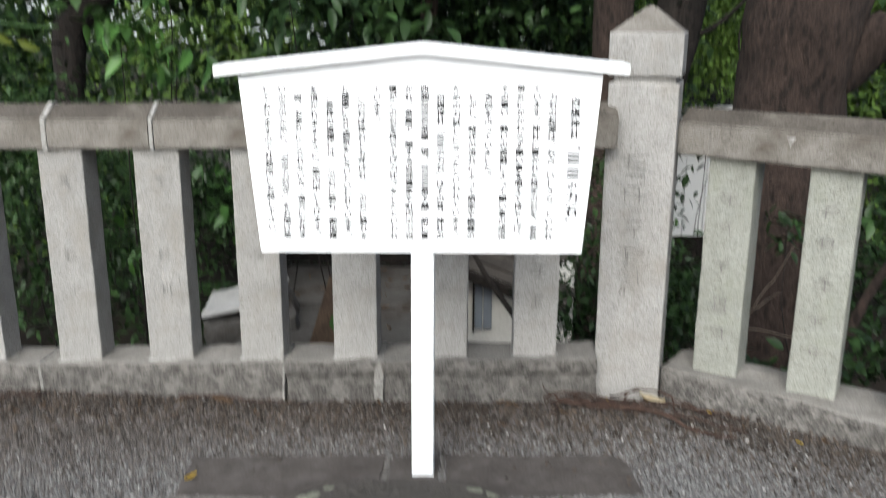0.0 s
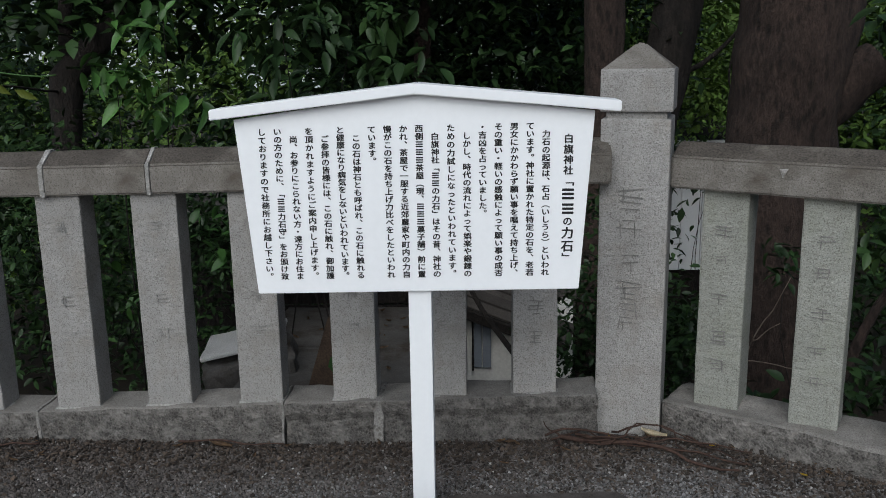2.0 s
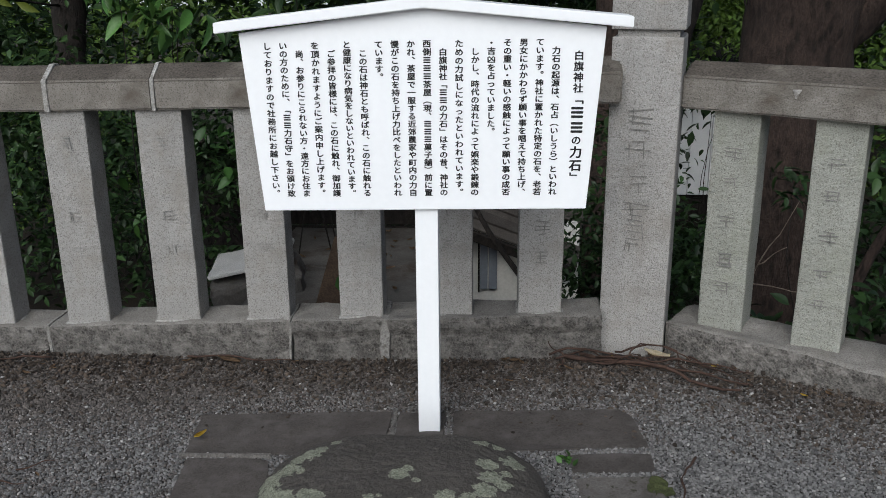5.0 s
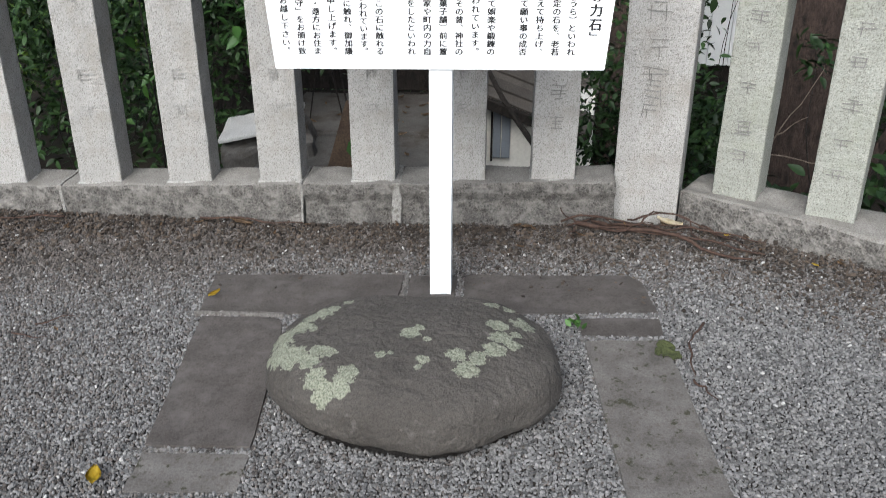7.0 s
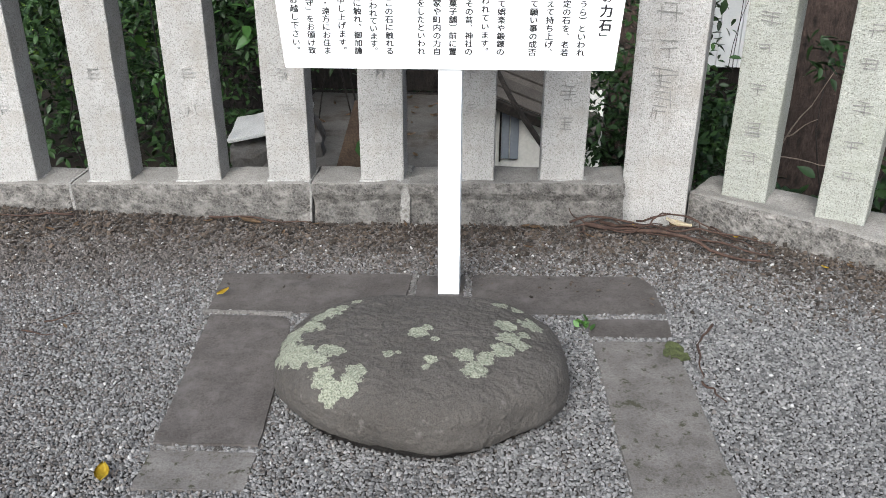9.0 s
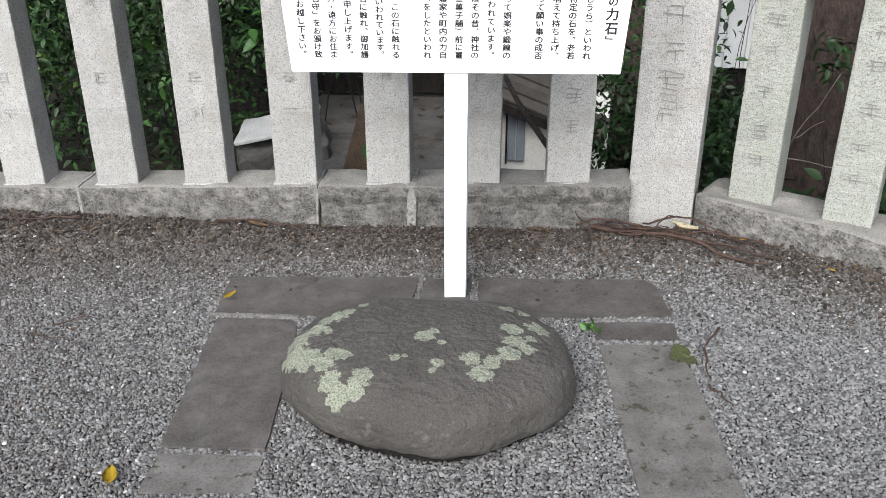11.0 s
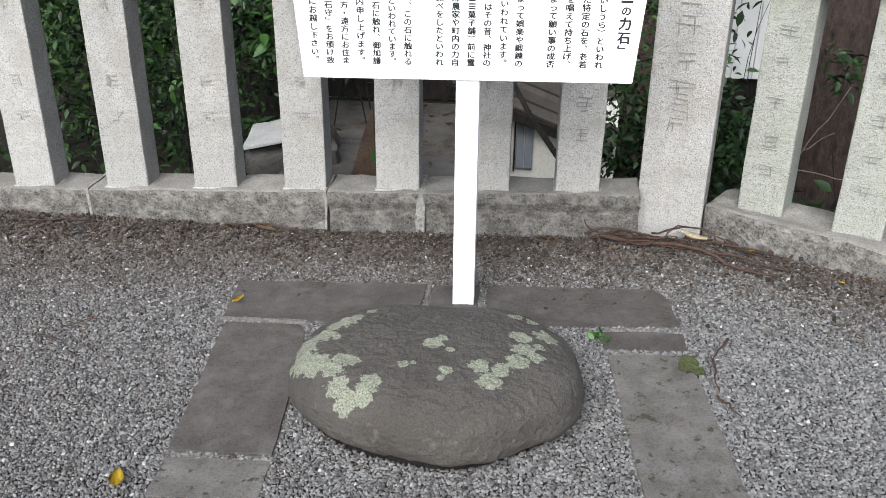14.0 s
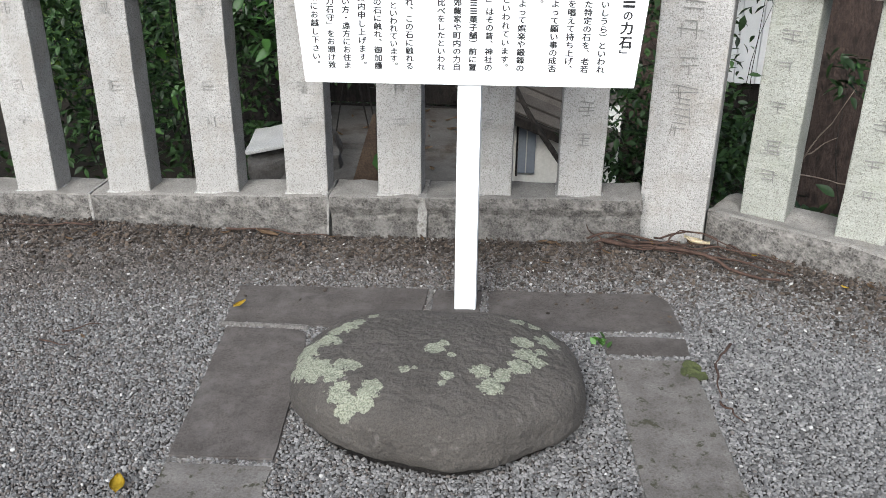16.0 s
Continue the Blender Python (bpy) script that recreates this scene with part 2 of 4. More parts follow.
bt.links.new(crust.outputs["Fac"], cramp.inputs["Fac"])
lay = bn.new("ShaderNodeMix")
lay.data_type = "RGBA"
pb = bn["Principled BSDF"]
bt.links.new(pb.inputs["Base Color"].links[0].from_socket, lay.inputs["A"])
bt.links.new(cramp.outputs["Color"], lay.inputs["B"])
bt.links.new(cut.outputs["Result"], lay.inputs["Factor"])
bt.links.new(lay.outputs["Result"], pb.inputs["Base Color"])
raise_ = bn.new("ShaderNodeBump")
raise_.inputs["Strength"].default_value, raise_.inputs["Distance"].default_value = 0.8, 0.003
bt.links.new(cut.outputs["Result"], raise_.inputs["Height"])
bt.links.new(pb.inputs["Normal"].links[0].from_socket, raise_.inputs["Normal"])
bt.links.new(raise_.outputs["Normal"], pb.inputs["Normal"])


# ---- builders ----
def part(name, bm, mat, parent, label=""):
    me = bpy.data.meshes.new(name)
    bm.to_mesh(me)
    bm.free()
    me.materials.append(mat)
    ob = new(name, me)
    ob.parent = parent
    return tagged(ob, label=label)


def thing(name, label, category, m=None, group="", kind=""):
    ob = new(name)
    if m is not None:
        ob.matrix_world = m
    return tagged(ob, label, category, group, kind)


def solid(name, bm, mat, label, category, group="", kind=""):
    ob = part(name, bm, mat, None)
    return tagged(ob, label, category, group, kind)


def block(lo, hi, bevel=0.006, cuts=0, rough=0.0, seed=0):
    """A worn block between two corners, with bevelled and slightly uneven edges."""
    bm = bmesh.new()
    bmesh.ops.create_cube(bm, size=1)
    for v in bm.verts:
        v.co = Vector([lo[i] + (v.co[i] + 0.5) * (hi[i] - lo[i]) for i in range(3)])
    if bevel:
        bmesh.ops.bevel(bm, geom=bm.edges[:], offset=bevel, segments=2, affect="EDGES", profile=0.6)
    if cuts:
        bmesh.ops.subdivide_edges(bm, edges=[e for e in bm.edges if e.calc_length() > 0.05], cuts=cuts, use_grid_fill=True)
    if rough:
        for v in bm.verts:
            v.co += noise.noise_vector(v.co * 14 + Vector((seed * 3.1, 0, 0))) * rough
    return bm


def prism(outline, y0, y1, bevel=0.0):
    """An outline in x and z, drawn out from y0 to y1."""
    bm = bmesh.new()
    a = [bm.verts.new((x, y0, z)) for x, z in outline]
    b = [bm.verts.new((x, y1, z)) for x, z in outline]
    bm.faces.new(a)
    bm.faces.new(b[::-1])
    for i in range(len(a)):
        j = (i + 1) % len(a)
        bm.faces.new((a[j], a[i], b[i], b[j]))
    bmesh.ops.recalc_face_normals(bm, faces=bm.faces[:])
    if bevel:
        bmesh.ops.bevel(bm, geom=bm.edges[:], offset=bevel, segments=2, affect="EDGES")
    return bm


def slab_mesh(corners, z0, z1, bevel=0.006, uneven=0.0015, seed=0):
    """A paving slab over four or more plan corners, with a worn rim."""
    bm = bmesh.new()
    a = [bm.verts.new((x, y, z0)) for x, y in corners]
    b = [bm.verts.new((x, y, z1)) for x, y in corners]
    bm.faces.new(a[::-1])
    bm.faces.new(b)
    for i in range(len(a)):
        j = (i + 1) % len(a)
        bm.faces.new((a[i], a[j], b[j], b[i]))
    bmesh.ops.recalc_face_normals(bm, faces=bm.faces[:])
    bmesh.ops.subdivide_edges(bm, edges=[e for e in bm.edges if e.calc_length() > 0.1], cuts=7, use_grid_fill=True)
    bmesh.ops.bevel(bm, geom=[e for e in bm.edges if e.calc_face_angle(0) > 0.8], offset=bevel, segments=2, affect="EDGES")
    for v in bm.verts:
        v.co += noise.noise_vector(v.co * 16 + Vector((seed, 0, 0))) * 0.004 * Vector((1, 1, 0)).length / 1.4
        v.co.z += noise.noise(v.co * 6 + Vector((seed, 2, 0))) * uneven
    return bm


def tube(points, radii, sides=10, wobble=0.0, seed=0.0):
    """A tapered limb along points."""
    bm = bmesh.new()
    pts = [Vector(p) for p in points]
    rings = []
    side = Vector((1, 0.13, 0))
    for i, p in enumerate(pts):
        d = (pts[min(i + 1, len(pts) - 1)] - pts[max(i - 1, 0)]).normalized()
        u = (side - d * side.dot(d)).normalized()
        w = d.cross(u)
        ring = []
        for k in range(sides):
            a = 2 * math.pi * k / sides
            r = radii[i] * (1 + wobble * noise.noise(Vector((math.cos(a) * 1.7 + seed, math.sin(a) * 1.7, i * 0.33))))
            ring.append(bm.verts.new(p + (u * math.cos(a) + w * math.sin(a)) * r))
        rings.append(ring)
    for a, b in zip(rings, rings[1:]):
        for k in range(sides):
            bm.faces.new((a[k], a[(k + 1) % sides], b[(k + 1) % sides], b[k])).smooth = True
    bm.faces.new(rings[0][::-1])
    bm.faces.new(rings[-1])
    return bm


def bend(a, b, n=8, sway=0.0, seed=0.0):
    """Points from a to b on an uneven line."""
    a, b = Vector(a), Vector(b)
    out = []
    for i in range(n + 1):
        f = i / n
        s = noise.noise_vector(Vector((f * 2.3 + seed, seed * 1.7, 0.3))) * sway * math.sin(math.pi * min(1, f * 1.0))
        out.append(a.lerp(b, f) + s)
    return out


def mesh_object(name, verts, faces_count, loops, mat, smooth=False):
    """A mesh out of numpy arrays: verts (n, 3), and faces that all have faces_count corners."""
    me = bpy.data.meshes.new(name)
    nv, nf = len(verts), len(loops) // faces_count
    me.vertices.add(nv)
    me.loops.add(len(loops))
    me.polygons.add(nf)
    me.vertices.foreach_set("co", np.asarray(verts, np.float32).ravel())
    me.loops.foreach_set("vertex_index", np.asarray(loops, np.int32))
    me.polygons.foreach_set("loop_start", np.arange(nf, dtype=np.int32) * faces_count)
    me.polygons.foreach_set("loop_total", np.full(nf, faces_count, np.int32))
    me.polygons.foreach_set("use_smooth", np.full(nf, smooth, bool))
    me.materials.append(mat)
    me.update()
    me.validate()
    return new(name, me)


def turns(rng, n, tilt):
    """n random rotations: any heading, with a tilt up to that many radians."""
    yaw, a, b = rng.uniform(0, 2 * np.pi, n), rng.normal(0, tilt, n), rng.normal(0, tilt, n)
    cy, sy, ca, sa, cb, sb = np.cos(yaw), np.sin(yaw), np.cos(a), np.sin(a), np.cos(b), np.sin(b)
    z, o = np.zeros(n), np.ones(n)
    rz = np.stack([cy, -sy, z, sy, cy, z, z, z, o], 1).reshape(-1, 3, 3)
    rx = np.stack([o, z, z, z, ca, -sa, z, sa, ca], 1).reshape(-1, 3, 3)
    ry = np.stack([cb, z, sb, z, o, z, -sb, z, cb], 1).reshape(-1, 3, 3)
    return rz @ rx @ ry


LEAF_SHAPE = np.array([(0, 0, 0), (0, 0.5, -0.02), (0, 1, -0.10), (-0.5, 0.33, 0.07), (-0.42, 0.66, 0.03), (0.5, 0.33, 0.07), (0.42, 0.66, 0.03)])
LEAF_TRIS = np.array([(0, 1, 3), (1, 4, 3), (1, 2, 4), (0, 5, 1), (1, 5, 6), (1, 6, 2)])


ROWS = ((0.0, 0.0), (0.16, 0.30), (0.36, 0.48), (0.58, 0.46), (0.80, 0.27), (1.0, 0.0))
LEAF_FINE = np.array([(0, y, -0.22 * y * y) for y, w in ROWS] + [(sx * w, y, 0.16 * w - 0.22 * y * y) for sx in (-1, 1) for y, w in ROWS[1:-1]])
LEAF_FINE_TRIS = []
for lr, n0 in ((0, 6), (1, 10)):
    for t in ((0, 1, n0), (1, 2, n0 + 1), (1, n0 + 1, n0), (2, 3, n0 + 2), (2, n0 + 2, n0 + 1), (3, 4, n0 + 3), (3, n0 + 3, n0 + 2), (4, 5, n0 + 3)):
        LEAF_FINE_TRIS.append(t if lr else t[::-1])
LEAF_FINE_TRIS = np.array(LEAF_FINE_TRIS)


def foliage(name, rng, centres, per, spread, size, mat, width=0.45, droop=0.5, fine=False):
    """Rosettes of leaves round the twig ends given; fine leaves have a rounder outline and a curl."""
    leaf_shape, leaf_tris = (LEAF_FINE, LEAF_FINE_TRIS) if fine else (LEAF_SHAPE, LEAF_TRIS)
    c = np.repeat(np.asarray(centres), per, 0)
    n = len(c)
    yaw = rng.uniform(0, 2 * np.pi, n)
    pitch = rng.normal(-droop * 0.5, 0.5, n)
    d = np.stack([np.cos(yaw) * np.cos(pitch), np.sin(yaw) * np.cos(pitch), np.sin(pitch)], 1)
    up = np.tile([0.0, 0.0, 1.0], (n, 1)) + rng.normal(0, 0.35, (n, 3))
    s = np.cross(d, up)
    s /= np.linalg.norm(s, axis=1)[:, None]
    u = np.cross(s, d)
    length = size * rng.uniform(0.6, 1.25, n)
    base = c + rng.normal(0, spread, (n, 3))
    shape = leaf_shape[None] * np.stack([length * width, length, length], 1)[:, None, :]
    v = base[:, None] + shape[..., 0:1] * s[:, None] + shape[..., 1:2] * d[:, None] + shape[..., 2:3] * u[:, None]
    f = leaf_tris[None] + (np.arange(n) * len(leaf_shape))[:, None, None]
    return mesh_object(name, v.reshape(-1, 3), 3, f.ravel(), mat, True)


def cloud(rng, n, centre, radii, hollow=0.0):
    """n points in an uneven ellipsoid, fewer in the middle if hollow."""
    p = rng.normal(0, 1, (n, 3))
    p /= np.linalg.norm(p, axis=1)[:, None]
    r = rng.uniform(hollow ** 3, 1, n) ** (1 / 3)
    bumps = 1 + 0.22 * np.sin(p[:, 0] * 7 + centre[0]) * np.sin(p[:, 1] * 5 + 1) + 0.15 * np.sin(p[:, 2] * 9 + centre[2])
    return np.asarray(centre) + p * (r * bumps)[:, None] * np.asarray(radii)


SLOPE = 0.022


def heap(x, y):
    """Gravel banked up against the kerb."""
    return np.clip(-x - 0.45, 0, 1.6) * 0.042 * np.clip((y - 2.55) / 0.45, 0, 1) ** 1.5 * (y < 3.3)


def ground_z(x, y):
    """The terrace rises gently across; behind the fence the bank drops away."""
    z = SLOPE * max(-3.0, min(3.0, x)) + float(heap(x, y))
    back = y - 3.2 - (0 if x < 0.75 else -0.54 * (min(x, 6) - 0.75))
    if back > 0:
        z -= min(1.6, 0.12 + 0.55 * back) * min(1, back * 4)
    return z


# ---- ground ----
def axis(lo, hi, step, far):
    inner = np.arange(lo, hi + step / 2, step)
    out = [far * k for k in (1.0, 0.5, 0.25, 0.12)]
    return np.concatenate([[lo - o for o in out], inner, [hi + o for o in out[::-1]]])


gx, gy = axis(-4, 4, 0.1, 90.0), axis(-1, 9, 0.1, 90.0)
gv = np.array([(x, y, ground_z(x, y) - 0.007 + 0.004 * noise.noise(Vector((x * 3, y * 3, 0)))) for y in gy for x in gx])
nx = len(gx)
gq = np.array([(j * nx + i, j * nx + i + 1, (j + 1) * nx + i + 1, (j + 1) * nx + i) for j in range(len(gy) - 1) for i in range(nx - 1)])
ground = mesh_object("ground", gv, 4, gq.ravel(), DIRT, True)
ground.data.materials.append(FOREST_FLOOR)
ground.data.materials.append(GRAVEL_BED)
for p in ground.data.polygons:
    cx, cy = p.center[0], p.center[1]
    if cy > 3.2 - 0.54 * max(0, min(cx, 6) - 0.75):
        p.material_index = 1
    elif cy < 1.53 or abs(cx - 0.08) > 0.62 * (cy - 0.3) + 0.12:
        p.material_index = 2
tagged(ground, "gritty dark earth terrace with a bank dropping behind the fence", "ground", kind="structure")

# ---- stone fence ----
PITCH = 0.311
POST_W, POST_D = 0.145, 0.108
FENCE_Y = 3.058


def sill_z(x):
    return 0.148 + 0.033 * x


def rail_z(x):
    return 0.843 + 0.013 * x


def post_mesh(width, depth, height, taper=0.0, seed=0):
    """A hewn square post standing on z = 0, its front face at y = 0."""
    bm = block((0, 0, 0), (width, depth, height), 0.006, 9, 0.0028, seed)
    for v in bm.verts:
        f = v.co.z / height
        v.co.x = width / 2 + (v.co.x - width / 2) * (1 + taper * f)
    return bm


def strokes(parent, x0, x1, zs, y, seed, size, mat=GROOVE_SHADE):
    """Carving that stands for names: a few thin plain bars for each sign, lying and upright, darkened for groove shade.
    """
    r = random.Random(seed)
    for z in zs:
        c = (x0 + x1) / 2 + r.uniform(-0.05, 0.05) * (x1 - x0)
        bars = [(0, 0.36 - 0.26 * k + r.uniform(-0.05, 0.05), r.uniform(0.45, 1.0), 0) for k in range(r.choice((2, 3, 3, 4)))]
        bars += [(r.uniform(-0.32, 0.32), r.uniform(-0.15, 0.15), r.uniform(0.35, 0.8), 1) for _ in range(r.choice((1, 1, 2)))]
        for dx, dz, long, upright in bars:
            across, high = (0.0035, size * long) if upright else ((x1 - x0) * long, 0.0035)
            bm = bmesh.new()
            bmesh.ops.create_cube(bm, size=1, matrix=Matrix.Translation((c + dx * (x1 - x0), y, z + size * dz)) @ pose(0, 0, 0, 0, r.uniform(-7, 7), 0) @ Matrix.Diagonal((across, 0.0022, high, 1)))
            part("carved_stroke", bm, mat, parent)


fence = thing("stone_fence", "pale granite shrine fence of square posts between kerb and rail", "fence")
POSTS = [-2.181, -1.868, -1.553, -1.223, -0.915, -0.604, -0.293, 0.0, 0.298]
for i, x in enumerate(POSTS):
    zb = sill_z(x + POST_W / 2) - 0.006
    h = rail_z(x) + 0.02 - zb
    ob = part("post", post_mesh(POST_W + 0.003 * math.sin(i * 2.1), POST_D, h, 0.0, i), GRANITE, fence)
    ob.matrix_world = pose(x, FENCE_Y, zb, 0, 0, 0.8 * math.sin(i * 1.7))
    pad = part("mortar_bed", block((-0.005, -0.010, -0.014), (POST_W + 0.006, POST_D + 0.006, 0.003), 0.003, 5, 0.006, i), MORTAR, fence, "pale mortar round the foot of a post")
    pad.matrix_world = pose(x, FENCE_Y, zb + 0.004)
    if i > 1:
        strokes(ob, 0.048, 0.100, [h * k for k in ((0.28, 0.42, 0.56, 0.72) if i == 8 else (0.34, 0.5, 0.83))], -0.0022, i, 0.05, GROOVE_SHADE if i == 8 else GROOVE_SHADE_FAINT)


def grimy_top(ob):
    """The rail's sloping top is blacker with grime than its front."""
    ob.data.materials.append(RAIL_TOP)
    for p in ob.data.polygons:
        if p.normal.z > 0.3:
            p.material_index = 1


def rail(name, length, height, depth, slope_h, seed):
    """A length of top rail: an upright front, then a top that slopes up to a ridge."""
    sec = [(0, 0), (0, height), (depth * 0.42, height + slope_h), (depth * 0.58, height + slope_h), (depth, height), (depth, 0)]
    bm = bmesh.new()
    n = max(4, int(length / 0.06))
    rings = []
    for k in range(n + 1):
        x = length * k / n
        ring = []
        for y, z in sec:
            v = Vector((x, y, z))
            v += noise.noise_vector(v * 13 + Vector((seed, 0, 0))) * 0.0022
            ring.append(bm.verts.new(v))
        rings.append(ring)
    for a, b in zip(rings, rings[1:]):
        for k in range(len(sec)):
            j = (k + 1) % len(sec)
            bm.faces.new((a[k], b[k], b[j], a[j]))
    bm.faces.new(rings[0])
    bm.faces.new(rings[-1][::-1])
    bmesh.ops.recalc_face_normals(bm, faces=bm.faces[:])
    bmesh.ops.bevel(bm, geom=[e for e in bm.edges if e.calc_face_angle(0) > 0.4], offset=0.006, segments=2, affect="EDGES")
    return bm


RAIL_Y, RAIL_D = 3.036, 0.17
for k, (a, b) in enumerate(((-2.6, -1.186), (-1.180, -0.846), (-0.840, 0.60))):
    ob = part("rail", rail("rail", b - a, 0.092, RAIL_D, 0.042, k * 5), GRANITE_RAIL, fence, "brown-grey weathered top rail")
    grimy_top(ob)
    ob.matrix_world = pose(a, RAIL_Y, rail_z(a), 0, -math.degrees(0.013), 0)
for k, (x, lean) in enumerate(((-1.183, 0), (-0.843, 0))):
    w = 0.016 if k == 0 else 0.012
    bm = prism([(0, -0.003), (0, 0.094), (RAIL_D * 0.42, 0.139), (RAIL_D * 0.58, 0.139), (RAIL_D + 0.003, 0.094), (RAIL_D + 0.003, -0.003)], -w / 2, w / 2, 0.001)
    ob = part("rail_joint", bm, MORTAR, fence, "whitish mortar joint of the rail")
    ob.matrix_world = Matrix.Translation((x, RAIL_Y - 0.003, rail_z(x))) @ pose(0, 0, 0, 0, 0, 90)

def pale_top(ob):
    """A kerb's upward faces take a smoother, paler stone than its hewn front."""
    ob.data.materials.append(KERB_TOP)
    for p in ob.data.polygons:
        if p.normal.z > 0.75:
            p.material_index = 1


KERB_Y, KERB_D = 3.028, 0.165
for k, (a, b, lip) in enumerate(((-2.6, -1.290, 0), (-1.280, -0.462, 0), (-0.456, -0.150, 1), (-0.135, 0.575, 1))):
    lean = math.degrees(math.atan(0.033))
    length = b - a
    bm = block((0, 0, -0.30), (length, KERB_D, 0.0), 0.012 if not lip else 0.008, 9, 0.008, k)
    for v in bm.verts:
        if lip and v.co.y < 0.02 and v.co.z < -0.045:
            v.co.y += 0.012
    ob = part("kerb_stone", bm, KERB, fence, "moulded kerb stone, greyer and stained" if lip else "rough dark kerb stone")
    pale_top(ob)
    ob.matrix_world = pose(a, KERB_Y, sill_z(a), 0, -lean, 0)
for x, w in ((-1.285, 0.011), (-0.459, 0.008), (-0.143, 0.030)):
    ob = part("kerb_joint", block((-w / 2, -0.0005, -0.16), (w / 2, KERB_D, 0.001), 0.002, 11, 0.006, x * 7), JOINT_PALE, fence, "pale crumbling mortar joint")
    ob.matrix_world = pose(x, KERB_Y, sill_z(x), 0, 0, 0)

# corner pillar, turned half way between the two runs
PILLAR_M = pose(0.569, 3.092, 0.0, 0, 0, -15)
pillar = thing("corner_pillar", "tall granite corner pillar with a pyramid cap, its worn carving drawn as shade-dark bars", "pillar", PILLAR_M)
PW = 0.212
part("shaft", block((0, 0, -0.15), (PW, PW, 1.045), 0.007, 5, 0.0015, 3), GRANITE, pillar)
part("neck", block((0.014, 0.014, 1.04), (PW - 0.014, PW - 0.014, 1.075), 0.003), GRANITE, pillar)
bm = block((-0.004, -0.004, 1.066), (PW + 0.004, PW + 0.004, 1.196), 0.006)
part("cap", bm, GRANITE, pillar)
bm = bmesh.new()
base = [bm.verts.new((x, y, 1.192)) for x, y in ((-0.004, -0.004), (PW + 0.004, -0.004), (PW + 0.004, PW + 0.004), (-0.004, PW + 0.004))]
tip = [bm.verts.new((PW / 2 + dx, PW / 2 + dy, 1.272)) for dx, dy in ((-0.012, -0.012), (0.012, -0.012), (0.012, 0.012), (-0.012, 0.012))]
bm.faces.new(base[::-1])
bm.faces.new(tip)
for i in range(4):
    bm.faces.new((base[i], base[(i + 1) % 4], tip[(i + 1) % 4], tip[i]))
bmesh.ops.bevel(bm, geom=bm.edges[:], offset=0.006, segments=2, affect="EDGES")
part("cap_top", bm, GRANITE_RAIL, pillar, "darker weathered pyramid top")
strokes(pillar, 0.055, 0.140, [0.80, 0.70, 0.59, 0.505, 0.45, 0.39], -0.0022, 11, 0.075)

# right-hand run, which comes forward
RIGHT_A = -33.0
RORG = Vector((0.797, 3.057, 0))
side = thing("stone_fence", "algae-tinged granite shrine fence run meeting the corner pillar", "fence", Matrix.Translation(RORG) @ pose(0, 0, 0, 0, 0, RIGHT_A))
R_SILL, R_RAIL = 0.122, 0.826
for i, s in enumerate((0.059, 0.358, 0.66, 0.965)):
    h = R_RAIL + 0.02 - R_SILL
    ob = part("post", post_mesh(0.141, POST_D + 0.034, h, 0.0, 20 + i), GRANITE_MOSS, side)
    ob.matrix_basis = pose(s + 0.010, 0.060, R_SILL - 0.006, 0, 0, 6)
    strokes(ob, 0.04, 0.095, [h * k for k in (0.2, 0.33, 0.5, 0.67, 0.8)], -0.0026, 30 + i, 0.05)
ob = part("rail", rail("rail", 2.2, 0.10, RAIL_D, 0.04, 40), GRANITE_RAIL, side, "brown-grey weathered top rail")
grimy_top(ob)
ob.matrix_basis = pose(-0.03, 0.032, R_RAIL)
chip = part("mortar_patch", prism([(0, 0.026), (0.026, 0.028), (0.011, 0.0)], -0.002, 0.003, 0.0008), MORTAR, side, "small pale patch on the rail")
chip.matrix_basis = pose(0.30, 0.030, R_RAIL + 0.055)
bm = block((0, 0, -0.30), (2.2, 0.235, 0.0), 0.02, 14, 0.012, 50)
ob = part("kerb_stone", bm, KERB, side, "rough pale kerb stone")
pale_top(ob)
ob.matrix_basis = pose(-0.02, 0, R_SILL)

# ---- sign ----
SIGN_X, SIGN_Y = 0.0355, 2.533
sign = thing("notice_board", "white-painted wooden notice board on a post with black brush writing", "sign", Matrix.Translation((SIGN_X, SIGN_Y, -0.02)))
part("post", block((-0.03, 0, 0), (0.03, 0.06, 1.13), 0.003), WHITE, sign, "white square post")
TILT = 0.0115
bz = lambda x, z: z + 0.02 + TILT * x
ox = -SIGN_X
outline = [(-0.383 + ox, bz(-0.383, 0.654)), (0.444 + ox, bz(0.444, 0.654)), (0.477 + ox, bz(0.477, 1.106)), (0.037 + ox, bz(0.037, 1.158)), (-0.420 + ox, bz(-0.42, 1.104))]
board = part("board", prism(outline, -0.012, 0.0, 0.0015), WHITE, sign)
for a, b in (((-0.474, 1.105), (0.037, 1.157)), ((0.037, 1.157), (0.537, 1.104))):
    th = 0.026
    o = [(a[0] + ox, bz(*a)), (b[0] + ox, bz(*b)), (b[0] + ox, bz(*b) + th), (a[0] + ox, bz(*a) + th)]
    part("roof_board", prism(o, -0.038, 0.067, 0.002), WHITE, sign, "narrow white roof board")

GLYPHS = {}
font_curve = bpy.data.curves.new("lettering", "FONT")
font_curve.offset = 0.0
font_curve.resolution_u = 3


